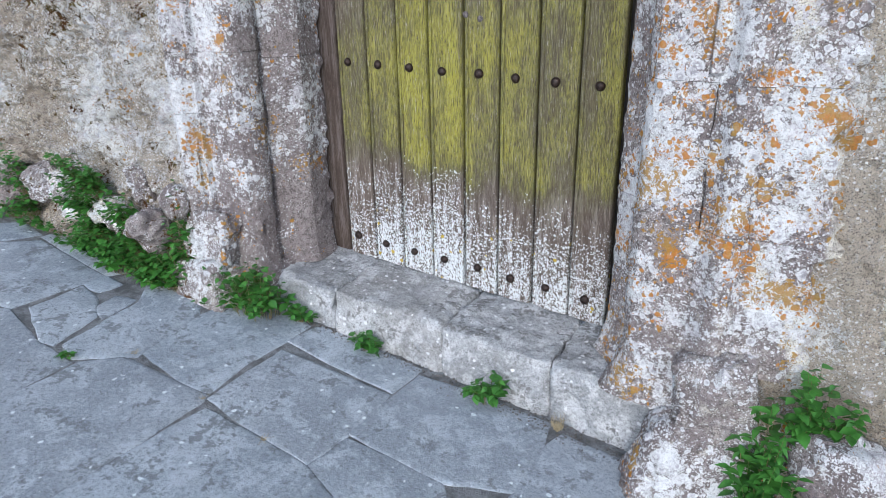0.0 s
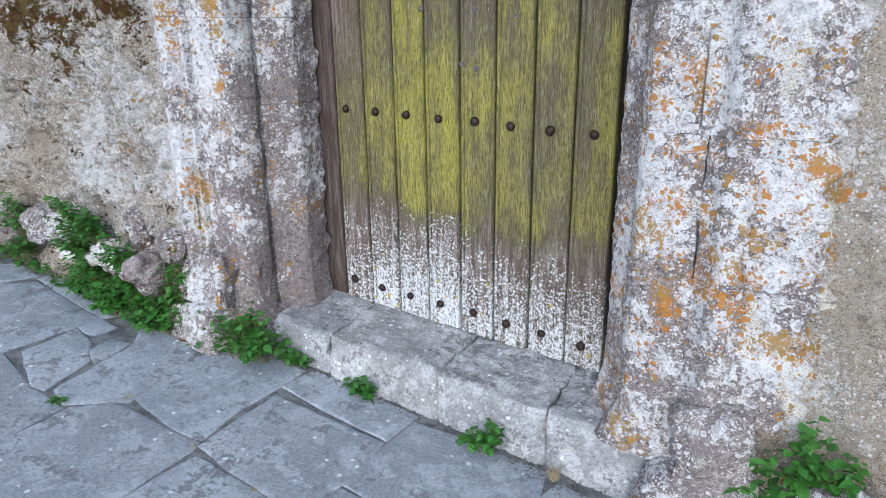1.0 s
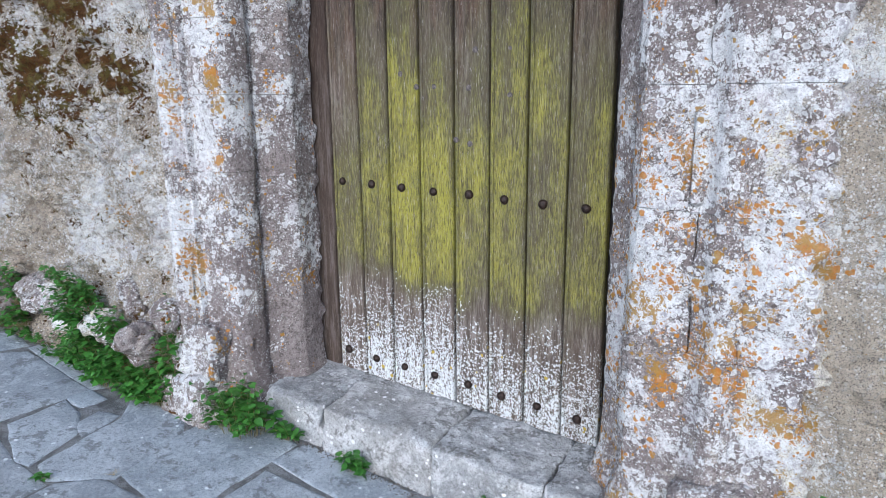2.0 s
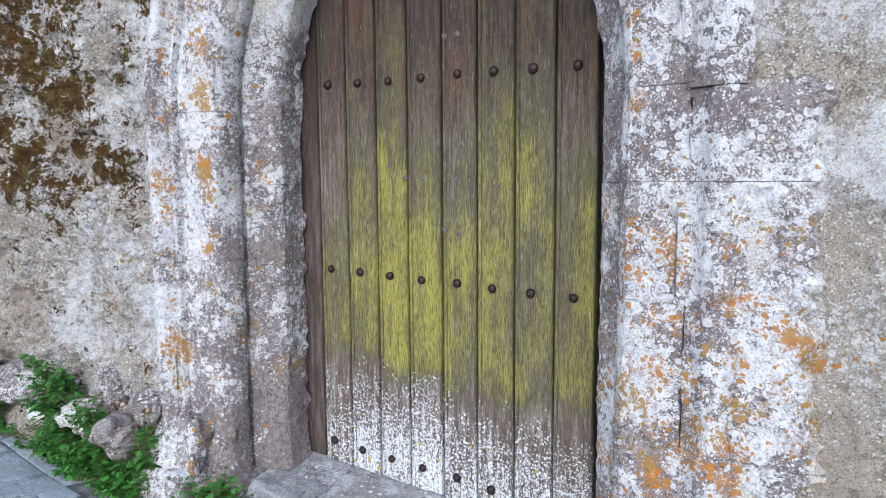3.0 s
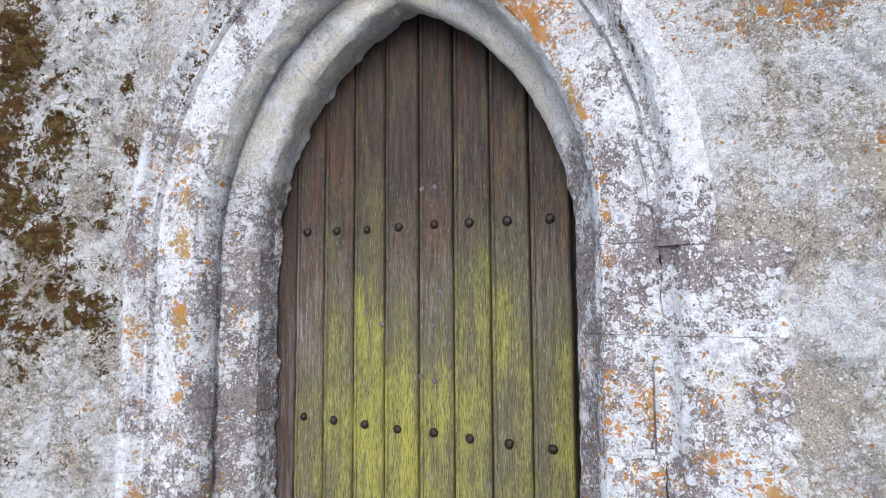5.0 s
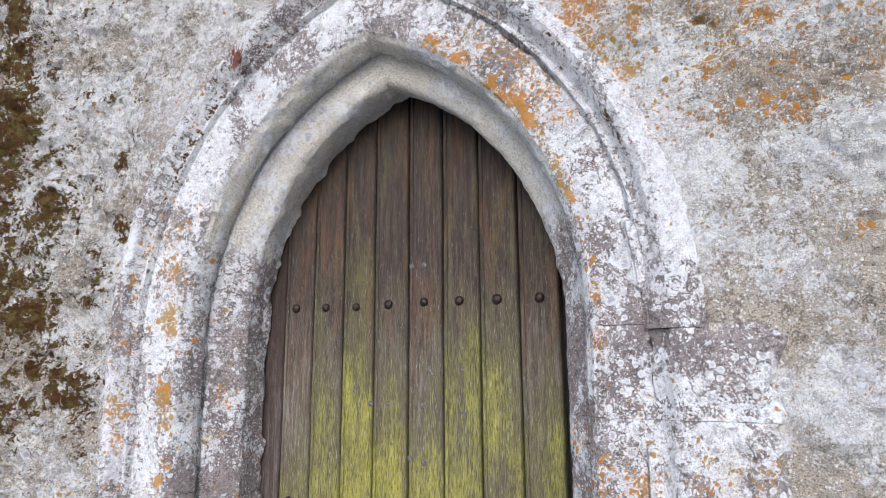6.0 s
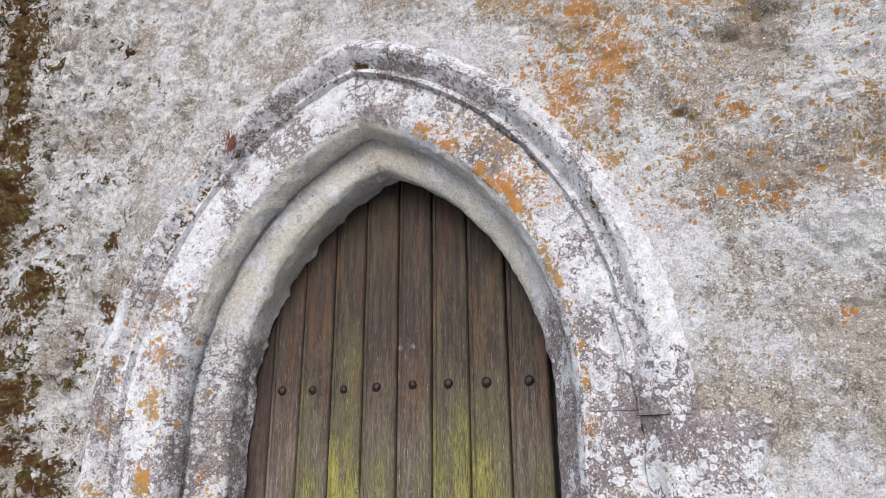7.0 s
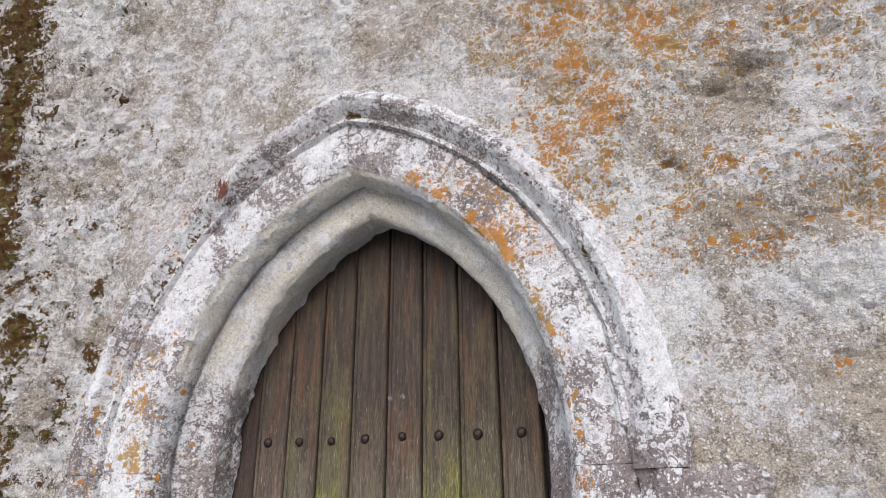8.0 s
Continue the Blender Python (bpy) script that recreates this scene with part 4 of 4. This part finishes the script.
def build_plants():
    soft = "low clump of soft green pellitory leaves"
    plant("wall_plant", soft + " beside the foot stone", (-0.765, -0.46, ground_z(-0.765)), (0.19, 0.10), 0.30, 42, 290, ROUND_LEAVES, 1)
    plant("wall_plant", "second " + soft + " beside the foot stone", (-0.70, -0.43, ground_z(-0.70)), (0.11, 0.08), 0.24, 36, 250, ROUND_LEAVES, 5)
    plant("wall_plant", "small " + soft + " against the step", (-0.555, -0.38, ground_z(-0.555)), (0.055, 0.03), 0.11, 12, 70, ROUND_LEAVES, 2)
    plant("wall_plant", "small dark " + soft + " against the step", (-0.215, -0.385, ground_z(-0.215)), (0.075, 0.035), 0.10, 16, 100, ROUND_LEAVES, 3)
    plant("wall_plant", "small bright " + soft + " against the step", (0.30, -0.40, ground_z(0.30)), (0.07, 0.04), 0.17, 16, 110, ROUND_LEAVES, 4)
    for k, (x, y, w, hgt, n) in enumerate(((-1.12, -0.50, 0.08, 0.26, 280), (-1.22, -0.53, 0.09, 0.20, 280), (-1.33, -0.50, 0.09, 0.27, 280), (-1.43, -0.54, 0.09, 0.20, 280),
                                           (-1.54, -0.51, 0.09, 0.25, 270), (-1.65, -0.50, 0.08, 0.16, 220), (-1.78, -0.48, 0.07, 0.11, 110), (-1.93, -0.47, 0.07, 0.08, 70),
                                           (-2.10, -0.48, 0.09, 0.10, 90), (-2.28, -0.48, 0.10, 0.11, 100), (-1.055, -0.47, 0.06, 0.52, 290))):
        plant("wall_plant", "dense " + soft + " along the wall foot", (x, y, ground_z(x)), (w, 0.06), hgt, 38, n, ROUND_LEAVES, 20 + k, group="plants along the wall foot")
    for k, (x, y, z, w, hgt, n) in enumerate(((-1.64, -0.51, 0.33, 0.09, 0.25, 290), (-1.53, -0.51, 0.32, 0.09, 0.22, 290), (-1.60, -0.53, 0.24, 0.09, 0.20, 290), (-1.57, -0.52, 0.13, 0.07, 0.20, 260),
                                              (-2.08, -0.50, 0.27, 0.08, 0.27, 290), (-2.07, -0.51, 0.16, 0.05, 0.16, 150), (-1.335, -0.52, 0.20, 0.055, 0.24, 220), (-1.30, -0.53, 0.10, 0.06, 0.15, 170))):
        plant("wall_plant", "clump of green pellitory hanging from a wall crack", (x, y, z), (w, 0.05), hgt, 34, n, SMALL_LEAVES, 40 + k, -1.1, group="plants in the wall cracks")
    plant("wall_plant", "tiny green weed in a paving joint", (-1.04, -1.06, ground_z(-1.04)), (0.02, 0.02), 0.04, 5, 18, ROUND_LEAVES[2:], 70)
    tall = "leggy green pellitory with pointed leaves"
    plant("wall_plant", tall + " between foot stone and wall", (1.175, -0.49, ground_z(1.175)), (0.07, 0.05), 0.62, 16, 280, LONG_LEAVES, 60, -0.6)
    plant("wall_plant", tall + " in front of the wall", (1.24, -0.54, ground_z(1.24)), (0.12, 0.06), 0.34, 20, 280, LONG_LEAVES, 61, -0.6)
    plant("wall_plant", "paler small-leaved pellitory under the wall ledge", (1.30, -0.46, -0.03), (0.10, 0.03), 0.30, 16, 200, ROUND_LEAVES, 62)
    dry = tagged(new("dried_sprig"), "dried reddish weed in a joint of the arch", "plant")
    dry.location = (-0.475, -0.478, 2.51)
    rng = random.Random(8)
    stems_object([[(rng.uniform(-0.03, 0.03) * f + rng.uniform(-0.012, 0.012), -0.02 * f, rng.uniform(-0.05, 0.07) * f) for f in (0, 0.35, 0.7, 1.0)] for _ in range(60)], 0.0022, dry, DRIED)
    weed = tagged(new("dry_weed"), "tuft of dry straw-coloured weed in the paving joint", "plant")
    weed.location = (0.565, -0.40, ground_z(0.565))
    stems_object([[(rng.uniform(-0.035, 0.035) * f, rng.uniform(-0.03, 0.02) * f, 0.06 * f * rng.uniform(0.5, 1.2)) for f in (0, 0.35, 0.7, 1.0)] for _ in range(45)], 0.0016, weed, STRAW)


def build_litter():
    """Grit along the step's foot and bits of dry straw on the paving."""
    rng = random.Random(21)
    verts, faces = [], []
    for _ in range(700):
        x = rng.uniform(-0.62, 0.98)
        y = -0.350 - abs(rng.gauss(0, 0.022 + 0.02 * (x > 0.1)))
        r = rng.uniform(0.0015, 0.0055)
        b, z = len(verts), ground_z(x) + 0.001
        turn = rng.uniform(0, math.tau)
        verts += [(x + r * math.cos(turn + k * math.tau / 4) * rng.uniform(0.7, 1.2), y + r * math.sin(turn + k * math.tau / 4), z) for k in range(4)] + [(x, y, z + r * rng.uniform(0.6, 1.2))]
        faces += [(b + k, b + (k + 1) % 4, b + 4) for k in range(4)]
    tagged(mesh_object("gravel", verts, faces, GRAVEL, masks=False, smooth=False), "dark grit and soil along the foot of the step", "gravel", kind="stuff")
    for x, y in ((-0.88, -0.92), (-0.50, -0.965), (-0.20, -1.0), (-1.30, -0.52)):
        twig = tagged(new("dry_twig"), "bit of dry straw lying on the paving joint", "twig", "dry bits on the paving")
        twig.location = (x, y, ground_z(x) + 0.002)
        stems_object([[(rng.uniform(-0.03, 0.03) * f, rng.uniform(-0.03, 0.03) * f, 0.004 + 0.006 * f) for f in (0, 0.5, 1.0)] for _ in range(9)], 0.0014, twig, STRAW)


# ---- loose and bedded stones at the wall foot ----
def build_rubble():
    for k, (x, y, z, a, b, c) in enumerate((
            (-1.84, -0.49, 0.335, 0.062, 0.06, 0.055), (-1.98, -0.47, 0.33, 0.065, 0.06, 0.075), (-1.77, -0.48, 0.225, 0.075, 0.06, 0.06),
            (-1.46, -0.50, 0.265, 0.095, 0.07, 0.075), (-1.215, -0.52, 0.235, 0.082, 0.075, 0.085), (-2.17, -0.48, 0.33, 0.08, 0.07, 0.09),
            (-1.28, -0.47, 0.43, 0.115, 0.06, 0.07), (-2.33, -0.49, 0.26, 0.09, 0.07, 0.09), (-1.62, -0.47, 0.20, 0.08, 0.06, 0.06), (-1.08, -0.47, 0.36, 0.06, 0.05, 0.06))):
        rough_block("rubble_stone", (x, y, z), (0.82 * a, 0.9 * b, 0.80 * c), STONE, WALL, 20, 4.2, 0.028, 3.3 * k, (5 * k, 12 * k, 9 * k))
    rough_block("rubble_stone", (1.37, -0.47, -0.065), (0.115, 0.10, 0.10), STONE, WALL, 18, 3.2, 0.018, 71.0, (0, 10, 5))
    rough_block("rubble_stone", (1.62, -0.42, -0.04), (0.10, 0.09, 0.13), STONE, WALL, 16, 3.2, 0.018, 75.0, (0, -10, 5))


build_doorway()
build_quoins()
build_bases()
build_step()
build_door()
build_plants()
build_rubble()
build_litter()
build_paving()
